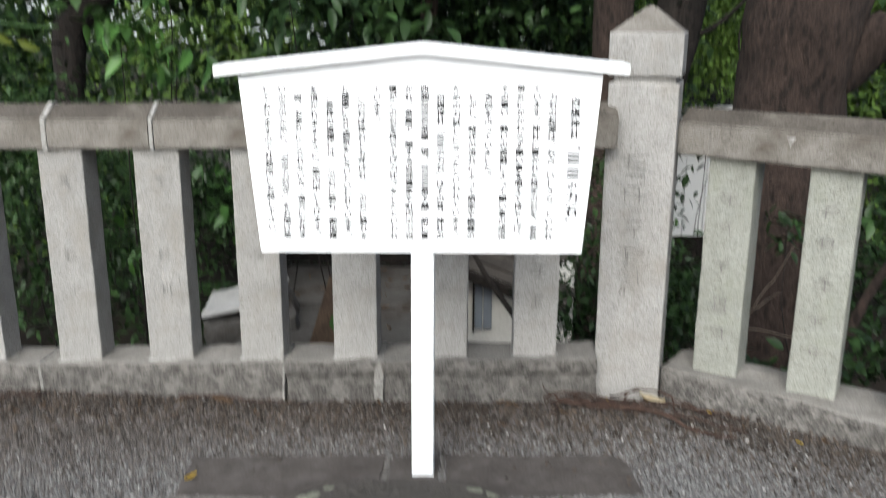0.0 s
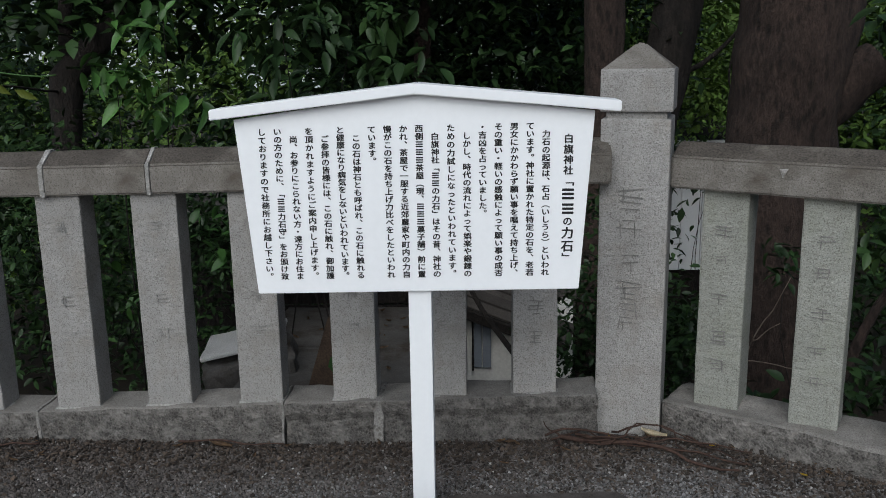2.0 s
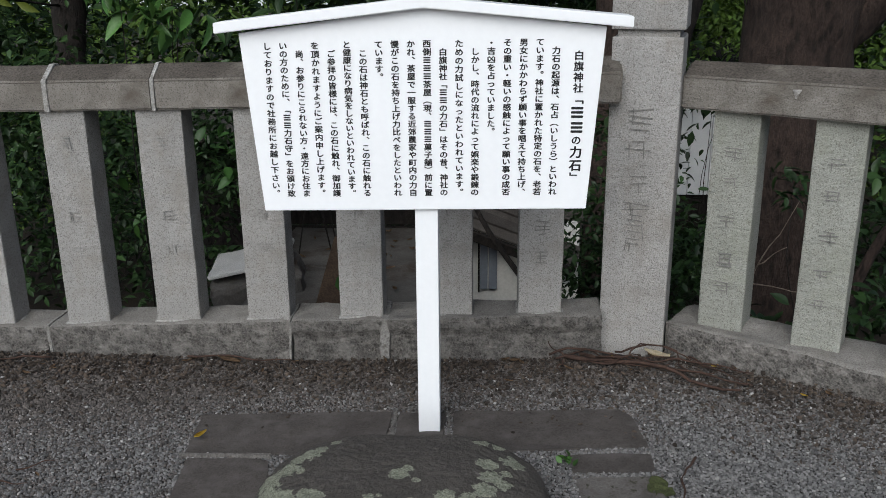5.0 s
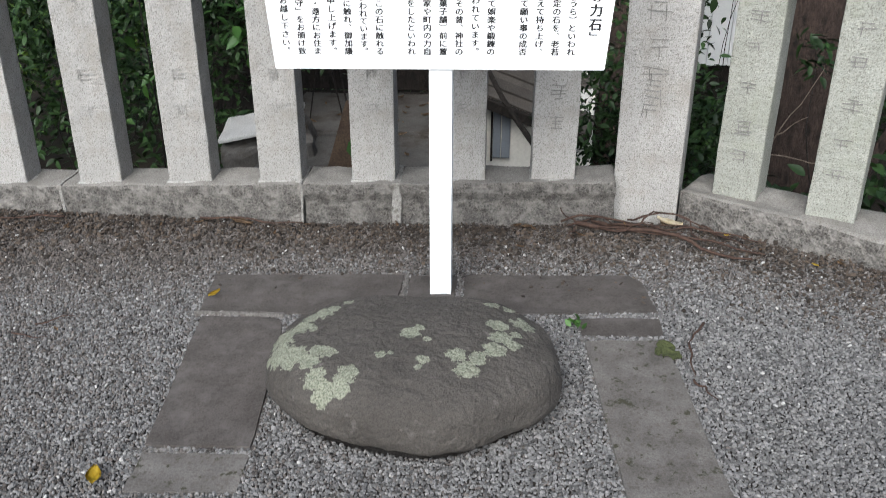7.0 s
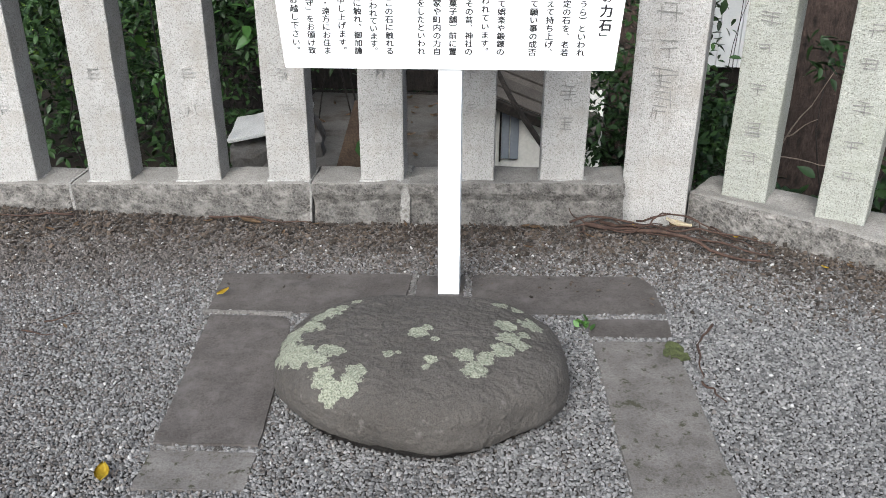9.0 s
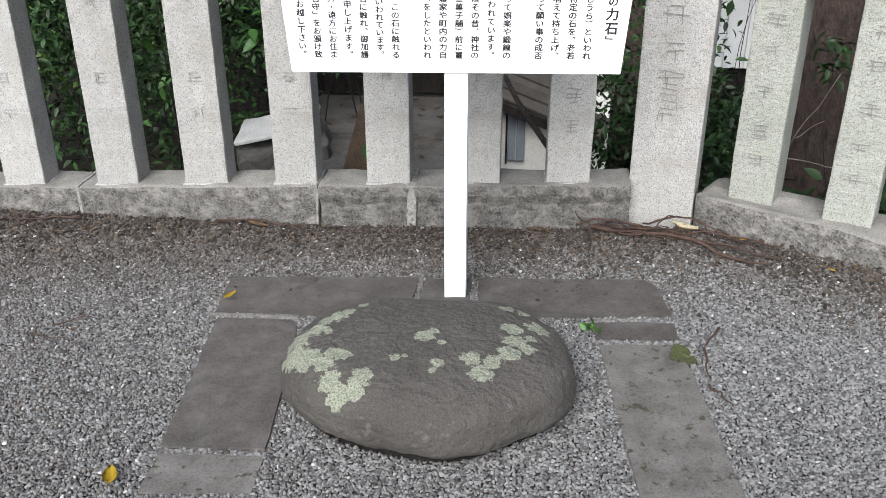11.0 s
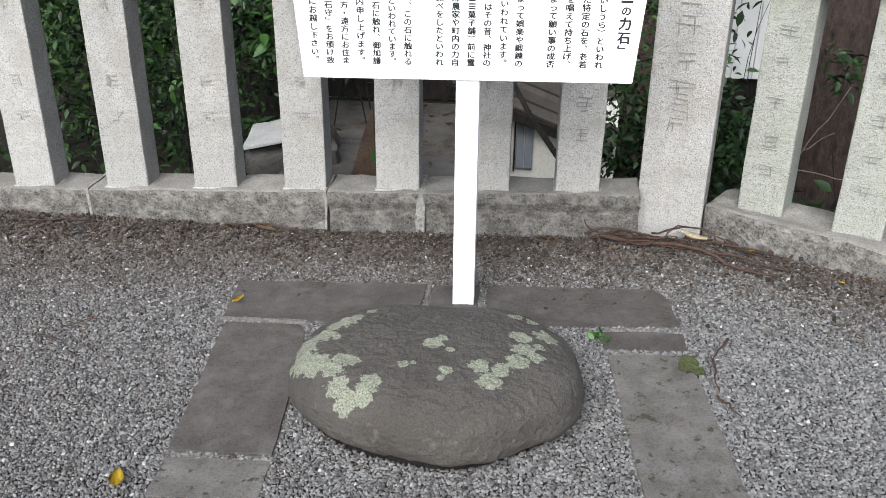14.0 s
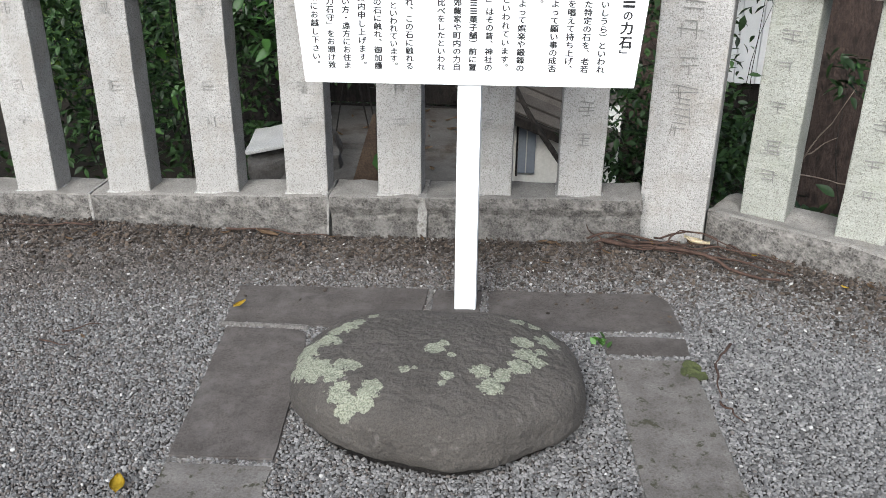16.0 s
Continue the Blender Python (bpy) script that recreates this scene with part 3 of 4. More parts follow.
def glyph(ch):
    """The outline of one sign as triangles, on a square from 0 to 1."""
    if ch not in GLYPHS:
        font_curve.body = ch
        ob = new("lettering", font_curve)
        me = ob.evaluated_get(bpy.context.evaluated_depsgraph_get()).to_mesh()
        me.calc_loop_triangles()
        GLYPHS[ch] = ([(v.co.x, v.co.y) for v in me.vertices], [tuple(t.vertices) for t in me.loop_triangles])
        bpy.data.objects.remove(ob)
    return GLYPHS[ch]


def column(text, x, top, pitch, width, height):
    """One column of upright writing, read downwards; '#' stands for a name, drawn as plain bars. Returns vertices and triangles."""
    vs, fs = [], []
    for k, ch in enumerate(text):
        z = top - pitch * (k + 0.5)
        if ch == "#":
            pts, tris = [], []
            for j in range(3):
                y0 = 0.02 + j * 0.30
                n0 = len(pts)
                pts += [(0.12, y0), (0.88, y0), (0.88, y0 + 0.13), (0.12, y0 + 0.13)]
                tris += [(n0, n0 + 1, n0 + 2), (n0, n0 + 2, n0 + 3)]
        else:
            pts, tris = glyph(ch)
        for lay, (sx, sz) in enumerate(((-0.030, -0.016), (-0.008, 0.022), (0.012, -0.022), (0.034, 0.014))):
            n0 = len(vs)
            for px, py in pts:
                px, py = (px - 0.5) * 0.93, (py - 0.38) * 0.93
                if ch in "「」（）":
                    px, py = py, -px
                elif ch in "、。":
                    px, py = px + 0.55, py + 0.55
                vs.append((x + (px + sx) * width, -0.0002 * lay, z + (py + sz) * height))
            fs += [tuple(n0 + i for i in t) for t in tris]
    return vs, fs


def written(name, vs, fs, label=""):
    me = bpy.data.meshes.new(name)
    me.from_pydata(vs, [], fs)
    me.materials.append(INK)
    ob = new(name, me)
    ob.parent = board
    ob.location = (0, -0.0126, 0)
    return tagged(ob, label)


TEXT = ["力石の起源は、石占（いしうら）といわれ", "ています。神社に置かれた特定の石を、老若", "男女にかかわらず願い事を唱えて持ち上げ、",
        "その重い・軽いの感触によって願い事の成否", "・吉凶を占っていました。", "しかし、時代の流れによって娯楽や鍛錬の", "ための力試しになったといわれています。",
        "白旗神社「##の力石」はその昔、神社の", "西側###茶屋（現、###菓子舗）前に置", "かれ、茶屋で一服する近郊農家や町内の力自",
        "慢がこの石を持ち上げ力比べをしたといわれ", "ています。", "この石は神石とも呼ばれ、この石に触れる", "と健康になり病気をしないといわれています。",
        "ご参拝の皆様には、この石に触れ、御加護", "を頂かれますようにご案内申し上げます。", "尚、お参りにこられない方・遠方にお住ま", "いの方のために、「##力石守」をお頒け致",
        "しておりますので社務所にお越し下さい。"]
INDENT = {0, 5, 7, 12, 14, 16}
body_v, body_f = [], []
for k, line in enumerate(TEXT):
    x = 0.3575 - 0.03935 * k
    top = 1.082 + (-0.0205 if k in INDENT else 0)
    n = len(line)
    pitch = (top - 0.690) / n if n > 16 else 0.0197
    vs, fs = column(line, x + ox, bz(x, top), pitch, 0.0228, 0.0205)
    body_f += [tuple(len(body_v) + i for i in t) for t in fs]
    body_v += vs
tagged(written("writing", body_v, body_f, "nineteen columns of small black brush writing"), kind="stuff")
z = 1.052
for ch, size in zip("白旗神社「##の力石」", (0.0262, 0.0262, 0.0262, 0.0262, 0.028, 0.038, 0.037, 0.026, 0.034, 0.034, 0.026)):
    written("title_sign", *column(ch, 0.413 + ox, bz(0.413, z), size, size * (1.02 if ch not in "「」" else 1.15), size))
    z -= size

# ---- paving round the stone ----
PAVE_Z = 0.007
SLABS = [([(-0.632, 2.412), (-0.077, 2.405), (-0.075, 2.658), (-0.648, 2.641)], SLAB, "long dark paving slab behind the lifting stone"),
         ([(-0.065, 2.410), (0.081, 2.410), (0.083, 2.651), (-0.064, 2.651)], SLAB, "short dark paving piece at the foot of the sign"),
         ([(0.094, 2.412), (0.637, 2.446), (0.617, 2.622), (0.584, 2.671), (0.094, 2.665)], SLAB, "long dark paving slab with a broken corner"),
         ([(-0.567, 1.827), (-0.322, 1.827), (-0.357, 2.269), (-0.377, 2.365), (-0.405, 2.392), (-0.619, 2.400)], SLAB, "long dark paving slab beside the lifting stone"),
         ([(-0.563, 1.678), (-0.317, 1.688), (-0.321, 1.815), (-0.565, 1.815)], SLAB_MOSS, "short moss-spotted paving slab"),
         ([(0.411, 2.319), (0.633, 2.321), (0.637, 2.425), (0.405, 2.416)], SLAB, "short brownish paving slab"),
         ([(0.417, 2.294), (0.478, 1.310), (0.705, 1.310), (0.669, 1.764), (0.630, 2.307)], SLAB_MOSS, "long mossy paving slab beside the lifting stone")]
for k, (c, mat, label) in enumerate(SLABS):
    top = PAVE_Z - 0.002 * (k % 3)
    ob = solid("paving_slab", slab_mesh(c, -0.05, top, 0.006, 0.0015, k), mat, label, "paving slab", "slabs round the stone")
    ob.matrix_world = pose(0, 0, 0, 0, -math.degrees(SLOPE), 0)
bm = slab_mesh([(-0.637, 2.401), (-0.385, 2.395), (-0.385, 2.411), (-0.635, 2.411)], -0.03, 0.0015, 0.002, 0.004, 31)
solid("joint_mortar", bm, JOINT, "pale mortar in a joint of the paving", "mortar", "joints of the paving")
bm = slab_mesh([(0.405, 2.419), (0.638, 2.428), (0.638, 2.445), (0.423, 2.433)], -0.03, 0.0135, 0.002, 0.004, 32)
solid("joint_mortar", bm, JOINT, "pale mortar in a joint of the paving", "mortar", "joints of the paving")
bm = slab_mesh([(0.415, 2.297), (0.632, 2.309), (0.633, 2.319), (0.411, 2.317)], -0.03, 0.0135, 0.002, 0.004, 33)
solid("joint_mortar", bm, JOINT, "pale mortar in a joint of the paving", "mortar", "joints of the paving")
bm = slab_mesh([(-0.565, 1.813), (-0.323, 1.817), (-0.324, 1.829), (-0.566, 1.829)], -0.03, -0.008, 0.002, 0.003, 36)
solid("joint_mortar", bm, JOINT, "pale mortar in a joint of the paving", "mortar", "joints of the paving")
for x0, x1 in ((-0.076, -0.064), (0.082, 0.093)):
    bm = slab_mesh([(x0, 2.41), (x1, 2.41), (x1, 2.655), (x0, 2.655)], -0.03, 0.007, 0.003, 0.002, 34 + x0)
    solid("joint_mortar", bm, JOINT, "pale mortar in a joint of the paving", "mortar", "joints of the paving")

# ---- lifting stone ----
STONE_C = Vector((0.007, 2.065))
PROFILE = [(0.50, -0.02), (0.64, 0.002), (0.86, 0.020), (0.975, 0.034), (1.0, 0.056), (0.975, 0.105), (0.92, 0.130), (0.82, 0.150), (0.66, 0.164), (0.45, 0.172), (0.22, 0.176), (0.0, 0.177)]


def stone_radius(a):
    c, s = math.cos(a), math.sin(a)
    e = 2.35
    rx, ry = 0.342, (0.272 if s < 0 else 0.245)
    r = (abs(c / rx) ** e + abs(s / ry) ** e) ** (-1 / e)
    r *= 1 + 0.065 * math.exp(-((a + math.pi / 2 - 0.25) / 0.45) ** 2)   # blunt nose in front
    r *= 1 - 0.045 * math.exp(-((a + 0.80) / 0.32) ** 2) - 0.038 * math.exp(-((a + 2.30) / 0.42) ** 2)
    return r


pr = np.array(PROFILE)
arc = np.concatenate([[0], np.cumsum(np.hypot(*np.diff(pr, axis=0).T * np.array([[0.3], [1.0]])))])
ts = np.linspace(0, arc[-1], 170)
prof = np.stack([np.interp(ts, arc, pr[:, 0]), np.interp(ts, arc, pr[:, 1])], 1)
for _ in range(8):
    prof[1:-1] = (prof[:-2] + 2 * prof[1:-1] + prof[2:]) / 4
SEG = 420
sv = []
for rho, z in prof[:-1]:
    for k in range(SEG):
        a = -math.pi + 2 * math.pi * k / SEG
        r = stone_radius(a) * rho
        v = Vector((math.cos(a) * r, math.sin(a) * r, z))
        v += noise.noise_vector(v * 6) * 0.007 + noise.noise_vector(v * 22) * 0.0045 + noise.noise_vector(v * 60) * 0.0022 + noise.noise_vector(v * 120) * 0.001
        sv.append(tuple(v))
sv.append((0, 0, prof[-1][1]))
quads = np.array([(j * SEG + k, j * SEG + (k + 1) % SEG, (j + 1) * SEG + (k + 1) % SEG, (j + 1) * SEG + k) for j in range(len(prof) - 2) for k in range(SEG)])
stone = mesh_object("lifting_stone", np.array(sv), 4, quads.ravel(), BOULDER, True)
bm = bmesh.new()
bm.from_mesh(stone.data)
bm.verts.ensure_lookup_table()
top = bm.verts[len(sv) - 1]
for k in range(SEG):
    n0 = (len(prof) - 2) * SEG
    bm.faces.new((bm.verts[n0 + k], bm.verts[n0 + (k + 1) % SEG], top)).smooth = True
bm.to_mesh(stone.data)
bm.free()
# lichen: raised crusts round a number of places (plan and radius), each with a ragged outline
LICHEN_NEAR = [(-0.327, -0.069, 0.014), (-0.298, -0.072, 0.034), (-0.258, -0.102, 0.028), (-0.305, -0.012, 0.034), (-0.263, 0.015, 0.022),
               (-0.235, 0.004, 0.011), (-0.227, 0.075, 0.022), (-0.204, 0.097, 0.015), (-0.254, 0.057, 0.018), (-0.219, -0.120, 0.024),
               (-0.203, -0.091, 0.022), (-0.175, -0.102, 0.014), (-0.198, -0.174, 0.025), (-0.171, -0.202, 0.024), (-0.184, -0.212, 0.019),
               (-0.140, -0.203, 0.021), (-0.130, -0.175, 0.022), (-0.174, 0.130, 0.013)]
LICHEN_FAR = [(-0.007, -0.030, 0.020), (0.010, -0.008, 0.012), (0.033, -0.054, 0.008), (-0.065, -0.110, 0.011), (-0.043, -0.107, 0.007),
              (0.030, -0.127, 0.012), (0.020, -0.153, 0.009), (0.102, -0.107, 0.021), (0.125, -0.151, 0.025), (0.148, -0.108, 0.020),
              (0.184, -0.073, 0.026), (0.196, -0.018, 0.025), (0.190, 0.035, 0.023), (0.222, -0.046, 0.019), (0.249, 0.061, 0.025),
              (0.232, 0.002, 0.013), (0.176, 0.141, 0.017), (0.217, 0.140, 0.016)]
co = np.empty(len(stone.data.vertices) * 3)
stone.data.vertices.foreach_get("co", co)
co = co.reshape(-1, 3)
upper = co[co[:, 2] > 0.06]
field = np.full(len(co), -1.0)
for x, y, r in LICHEN_NEAR + LICHEN_FAR:
    z = upper[np.argmin((upper[:, 0] - x) ** 2 + (upper[:, 1] - y) ** 2), 2]
    field = np.maximum(field, 1 - np.linalg.norm(co - (x, y, z), axis=1) / (r * 1.15))
field = np.clip(field, -1, 1)
stone.data.attributes.new("lichen", "FLOAT", "POINT").data.foreach_set("value", field.astype(np.float32))
stone.matrix_world = pose(STONE_C.x, STONE_C.y, 0.0)
tagged(stone, "large rounded dark grey boulder with pale lichen, lying on gravel", "boulder")

# ---- gravel ----
rng = np.random.default_rng(7)
GOLD = (1 + 5 ** 0.5) / 2
CHIP = np.array([(a, b * GOLD, 0) for a in (-1, 1) for b in (-1, 1)] + [(0, a, b * GOLD) for a in (-1, 1) for b in (-1, 1)] + [(b * GOLD, 0, a) for a in (-1, 1) for b in (-1, 1)]) / 1.9
CHIP_T = np.array([t for t in itertools.combinations(range(12), 3) if max(np.linalg.norm(CHIP[t[i]] - CHIP[t[j]]) for i, j in ((0, 1), (0, 2), (1, 2))) < 1.1])
CHIP_T = np.array([t if np.dot(np.cross(CHIP[t[1]] - CHIP[t[0]], CHIP[t[2]] - CHIP[t[0]]), CHIP[t[0]]) > 0 else t[::-1] for t in CHIP_T])


def stones(name, n, sizes, where, mat, flat=0.6, lift=0.3):
    """Broken chips with blunt corners, scattered over the terrace."""
    x, y = where(n)
    n = len(x)
    s = sizes[0] + (sizes[1] - sizes[0]) * rng.beta(1.6, 2.6, n)
    shape = CHIP[None] * (1 + rng.uniform(-0.22, 0.22, (n, 12, 1)))
    shape = np.clip(shape, -0.68, 0.68) * 1.3
    shape *= np.stack([s * rng.uniform(0.8, 1.3, n), s * rng.uniform(0.6, 1.0, n), s * flat * rng.uniform(0.7, 1.2, n)], 1)[:, None] / 2
    z = SLOPE * x + heap(x, y) + s * lift * rng.uniform(-0.3, 1.0, n)
    v = np.einsum("nij,nkj->nki", turns(rng, n, 0.5), shape) + np.stack([x, y, z], 1)[:, None]
    f = CHIP_T[None] + (np.arange(n) * 12)[:, None, None]
    return mesh_object(name, v.reshape(-1, 3), 3, f.ravel(), mat)


def inside(x, y, poly):
    c = np.zeros(len(x), bool)
    for (x0, y0), (x1, y1) in zip(poly, poly[1:] + poly[:1]):
        c ^= ((y0 > y) != (y1 > y)) & (x < (x1 - x0) * (y - y0) / (y1 - y0 + 1e-12) + x0)
    return c


def front_line(x):
    return np.where(x < 0.72, 3.03, 3.085 - 0.535 * (x - 0.72))


def gravel_spots(n):
    step = math.sqrt(3.70 * 1.55 / n)
    x, y = (k.ravel() for k in np.meshgrid(np.arange(-1.95, 1.75, step), np.arange(1.5, 3.05, step)))
    x, y = x + rng.uniform(-0.55, 0.55, len(x)) * step, y + rng.uniform(-0.55, 0.55, len(y)) * step
    n = len(x)
    keep = (y < front_line(x) - 0.004) & (np.abs(x - 0.08) < 0.62 * (y - 0.3) + 0.16)
    for c, *_ in SLABS:
        mx, my = sum(p[0] for p in c) / len(c), sum(p[1] for p in c) / len(c)
        keep &= ~inside(x, y, [(mx + (px - mx) * (1 - 0.005 / max(abs(px - mx), 0.05)), my + (py - my) * (1 - 0.005 / max(abs(py - my), 0.05))) for px, py in c])
    # thinner under the fence, where earth shows
    d = front_line(x) - y
    keep &= rng.uniform(0, 1, n) < np.clip(0.45 + d / 0.42, 0, 1)
    dx, dy = x - STONE_C.x, y - STONE_C.y
    reach = np.array([stone_radius(a) for a in np.linspace(-math.pi, math.pi, 361)])
    keep &= np.hypot(dx, dy) > 0.87 * np.interp(np.arctan2(dy, dx), np.linspace(-math.pi, math.pi, 361), reach)
    return x[keep], y[keep]


def earthy(x, y):
    """How much of the gravel is brown with earth: most under the fence and on the far side."""
    d = front_line(x) - y
    return np.clip(0.95 - (d - 0.10) / 0.55, 0, 0.95) + 0.35 * np.clip(-x - 0.55, 0, 1) + 0.2 * np.clip(0.8 - x, 0, 1.2)


def litter_spots(n):
    x = rng.uniform(-1.7, 1.6, n)
    d = np.abs(rng.normal(0, 0.14, n)) * (1 + 0.5 * np.clip(x, 0, 1)) + 0.01
    return x, front_line(x) - d


px, py = gravel_spots(170000)
brown = rng.uniform(0, 1, len(px)) < earthy(px, py)
tagged(stones("gravel", 0, (0.0056, 0.0124), lambda n: (px[~brown], py[~brown]), GRAVEL, 0.65), "grey crushed stone gravel covering the terrace", "gravel", kind="stuff")
tagged(stones("brown_gravel", 0, (0.0054, 0.0118), lambda n: (px[brown], py[brown]), GRAVEL_BROWN, 0.65), "brownish earthy gravel towards the fence", "gravel", kind="stuff")
tagged(stones("bark_litter", 11000, (0.004, 0.019), litter_spots, LITTER, 0.35, 0.8), "brown bark crumbs and litter under the fence", "litter", kind="stuff")
PALE = material("pale_stone_chip", [(0.26, 0.255, 0.245), (0.38, 0.375, 0.36)], 20, 200, 0.2, 0.7, 0.2, island=0.3)
tagged(stones("pale_stone_chips", 2200, (0.005, 0.013), gravel_spots, PALE, 0.6, 0.6), "whitish stone chips among the gravel", "stone chips", kind="stuff")


# ---- fallen leaves and twigs ----
def fallen_leaf(x, y, size, heading, mat, label, curl=0.25, width=0.5):
    bm = bmesh.new()
    rows = []
    for i in range(9):
        f = i / 8
        w = width * size * (math.sin(math.pi * min(1, f * 0.94 + 0.04)) ** 0.8) * (1 - 0.25 * f)
        row = []
        for k in (-1, -0.5, 0, 0.5, 1):
            z = size * curl * (k * k * 0.45 + (f - 0.45) ** 2 * 1.3) + 0.02 * size * math.sin(f * 9 + k * 3)
            row.append(bm.verts.new((k * w / 2, (f - 0.5) * size, z)))
        rows.append(row)
    for a, b in zip(rows, rows[1:]):
        for k in range(4):
            bm.faces.new((a[k], a[k + 1], b[k + 1], b[k])).smooth = True
    bmesh.ops.solidify(bm, geom=bm.faces[:], thickness=0.0008)
    ob = solid("fallen_leaf", bm, mat, label, "leaf")
    ob.matrix_world = pose(x, y, SLOPE * x + float(heap(x, y)) + 0.012, 4, 6, heading)
    return ob


fallen_leaf(0.752, 3.015, 0.085, 68, CREAM, "pale cream dry leaf at the pillar's foot", 0.3, 0.45)
fallen_leaf(0.61, 3.005, 0.035, 20, YELLOW, "ochre dry leaf under the corner pillar", 0.4)
fallen_leaf(-0.66, 2.985, 0.085, 75, DEADLEAF, "curled brown dead leaf under the fence", 0.2, 0.4)
ob = fallen_leaf(-0.603, 2.49, 0.040, -40, YELLOW, "yellow leaf lying on the paving slab", 0.35, 0.45)
ob.location.z += 0.008
fallen_leaf(-0.628, 1.718, 0.050, 15, YELLOW, "yellow curled leaf on gravel", 0.35, 0.7)
fallen_leaf(1.129, 2.727, 0.022, 60, YELLOW, "small yellow leaf on gravel", 0.3, 0.6)
fallen_leaf(-0.98, 2.30, 0.022, 50, DEADLEAF, "small tan leaf on gravel", 0.3)
fallen_leaf(0.262, 2.837, 0.03, 80, DEADLEAF, "small tan leaf on gravel", 0.3, 0.3)
fallen_leaf(0.92, 2.93, 0.03, 120, YELLOW, "small ochre leaf caught in twigs", 0.3, 0.4)
rl = random.Random(5)
for k in range(26):
    x = rl.uniform(-1.3, 1.25)
    y = float(front_line(np.array([x]))[0]) - abs(rl.gauss(0.03, 0.07)) - 0.02
    fallen_leaf(x, y, rl.uniform(0.012, 0.035), rl.uniform(0, 360), DEADLEAF, "small dead leaf under the fence", 0.3, rl.uniform(0.3, 0.6))
for k in range(30):
    x, y = rl.uniform(-0.85, 0.0), rl.uniform(4.0, 5.2)
    ob = fallen_leaf(x, y, rl.uniform(0.03, 0.06), rl.uniform(0, 360), DEADLEAF, "dead leaf on the path behind the fence", 0.3, 0.4)
    ob.location.z = -0.185


def twig(a, b, r0, sway, seed, label="thin brown twig lying on the gravel"):
    p = bend((a[0], a[1], SLOPE * a[0] + 0.022), (b[0], b[1], SLOPE * b[0] + 0.022), 10, sway, seed)
    for v in p:
        v.z = max(v.z, SLOPE * v.x + 0.014) + float(heap(v.x, v.y))
    ob = solid("twig", tube(p, [1.3 * r0 * (1 - 0.06 * i) for i in range(11)], 6, 0.2, seed), TWIG, label, "twig")
    return ob


twig((0.45, 3.0), (0.95, 2.745), 0.0065, 0.10, 1.0, "long brown fallen branch at the pillar's foot")
twig((0.50, 3.02), (0.98, 2.78), 0.0045, 0.14, 2.0)
twig((0.40, 3.01), (0.80, 2.98), 0.0035, 0.12, 3.0)
twig((0.55, 2.99), (0.93, 2.90), 0.003, 0.12, 4.0)
twig((0.85, 2.99), (0.995, 2.775), 0.0025, 0.03, 5.0)
twig((0.62, 3.03), (0.90, 2.86), 0.003, 0.10, 6.0)
twig((0.46, 3.0), (0.74, 2.94), 0.0035, 0.06, 21.0)
twig((0.42, 2.98), (0.70, 3.0), 0.003, 0.08, 22.0)
twig((0.52, 2.97), (0.80, 2.93), 0.003, 0.05, 23.0)
twig((0.50, 3.01), (0.66, 2.95), 0.0025, 0.03, 24.0)
twig((0.44, 2.97), (0.43, 2.87), 0.0025, 0.03, 25.0)
twig((0.72, 2.95), (1.02, 2.86), 0.003, 0.06, 26.0)
twig((0.735, 2.365), (0.678, 2.263), 0.003, 0.02, 7.0)
twig((0.678, 2.263), (0.668, 2.120), 0.0028, 0.02, 8.0)
twig((0.66, 2.10), (0.70, 2.02), 0.0025, 0.02, 8.5)
twig((-1.08, 2.262), (-0.975, 2.245), 0.002, 0.01, 9.0)
twig((-1.04, 2.308), (-0.95, 2.358), 0.002, 0.01, 10.0)
twig((-1.25, 2.96), (-1.55, 2.93), 0.003, 0.03, 11.0)
twig((-0.8, 2.99), (-0.45, 2.985), 0.003, 0.02, 12.0)
ob = solid("twig", tube(bend((0.465, 3.02, 0.01), (0.395, 3.0, 0.085), 8, 0.02, 13), [0.004 - 0.0003 * i for i in range(9)], 6), TWIG, "short twig leaning on the kerb", "twig")

# moss and a weed beside the right-hand slabs
for k, (x, y, r0) in enumerate(((0.618, 2.230, 0.026), (0.628, 2.205, 0.020), (0.612, 2.250, 0.015))):
    bm = bmesh.new()
    bmesh.ops.create_icosphere(bm, subdivisions=3, radius=r0)
    for v in bm.verts:
        v.co.z = v.co.z * 0.10
        v.co += noise.noise_vector(v.co * 45 + Vector((k, 0, 0))) * 0.016 * Vector((1, 1, 0)).length
        v.co.z *= 0.5
    ob = solid("moss_cushion", bm, MOSS, "green moss cushion at the edge of a slab", "moss")
    ob.matrix_world = pose(x, y + 0.02, SLOPE * x + 0.010)
rg = np.random.default_rng(3)
ob = foliage("weed", rg, np.array([(0.405, 2.372, 0.02), (0.412, 2.362, 0.016), (0.398, 2.366, 0.016)]), 5, 0.006, 0.024, LEAF_LIGHT, 0.6, -0.6)
tagged(ob, "tiny bright green weed beside the paving", "plant")

# ---- behind the fence: path, sheds, house ----
path = thing("concrete_path", "grey concrete path slabs strewn with fallen leaves behind the fence", "path", kind="structure")
for k, (y0, y1, z1) in enumerate(((3.95, 4.52, -0.205), (4.535, 5.25, -0.190))):
    part("path_slab", slab_mesh([(-0.92, y0), (0.02, y0 + 0.02), (0.02, y1), (-0.92, y1)], -1.0, z1, 0.012, 0.006, 60 + k), ROOF, path)
bm = prism([(-0.605, -0.30), (-0.455, -0.30), (-0.463, 0.116), (-0.475, 0.116)], 4.04, 4.062, 0.002)
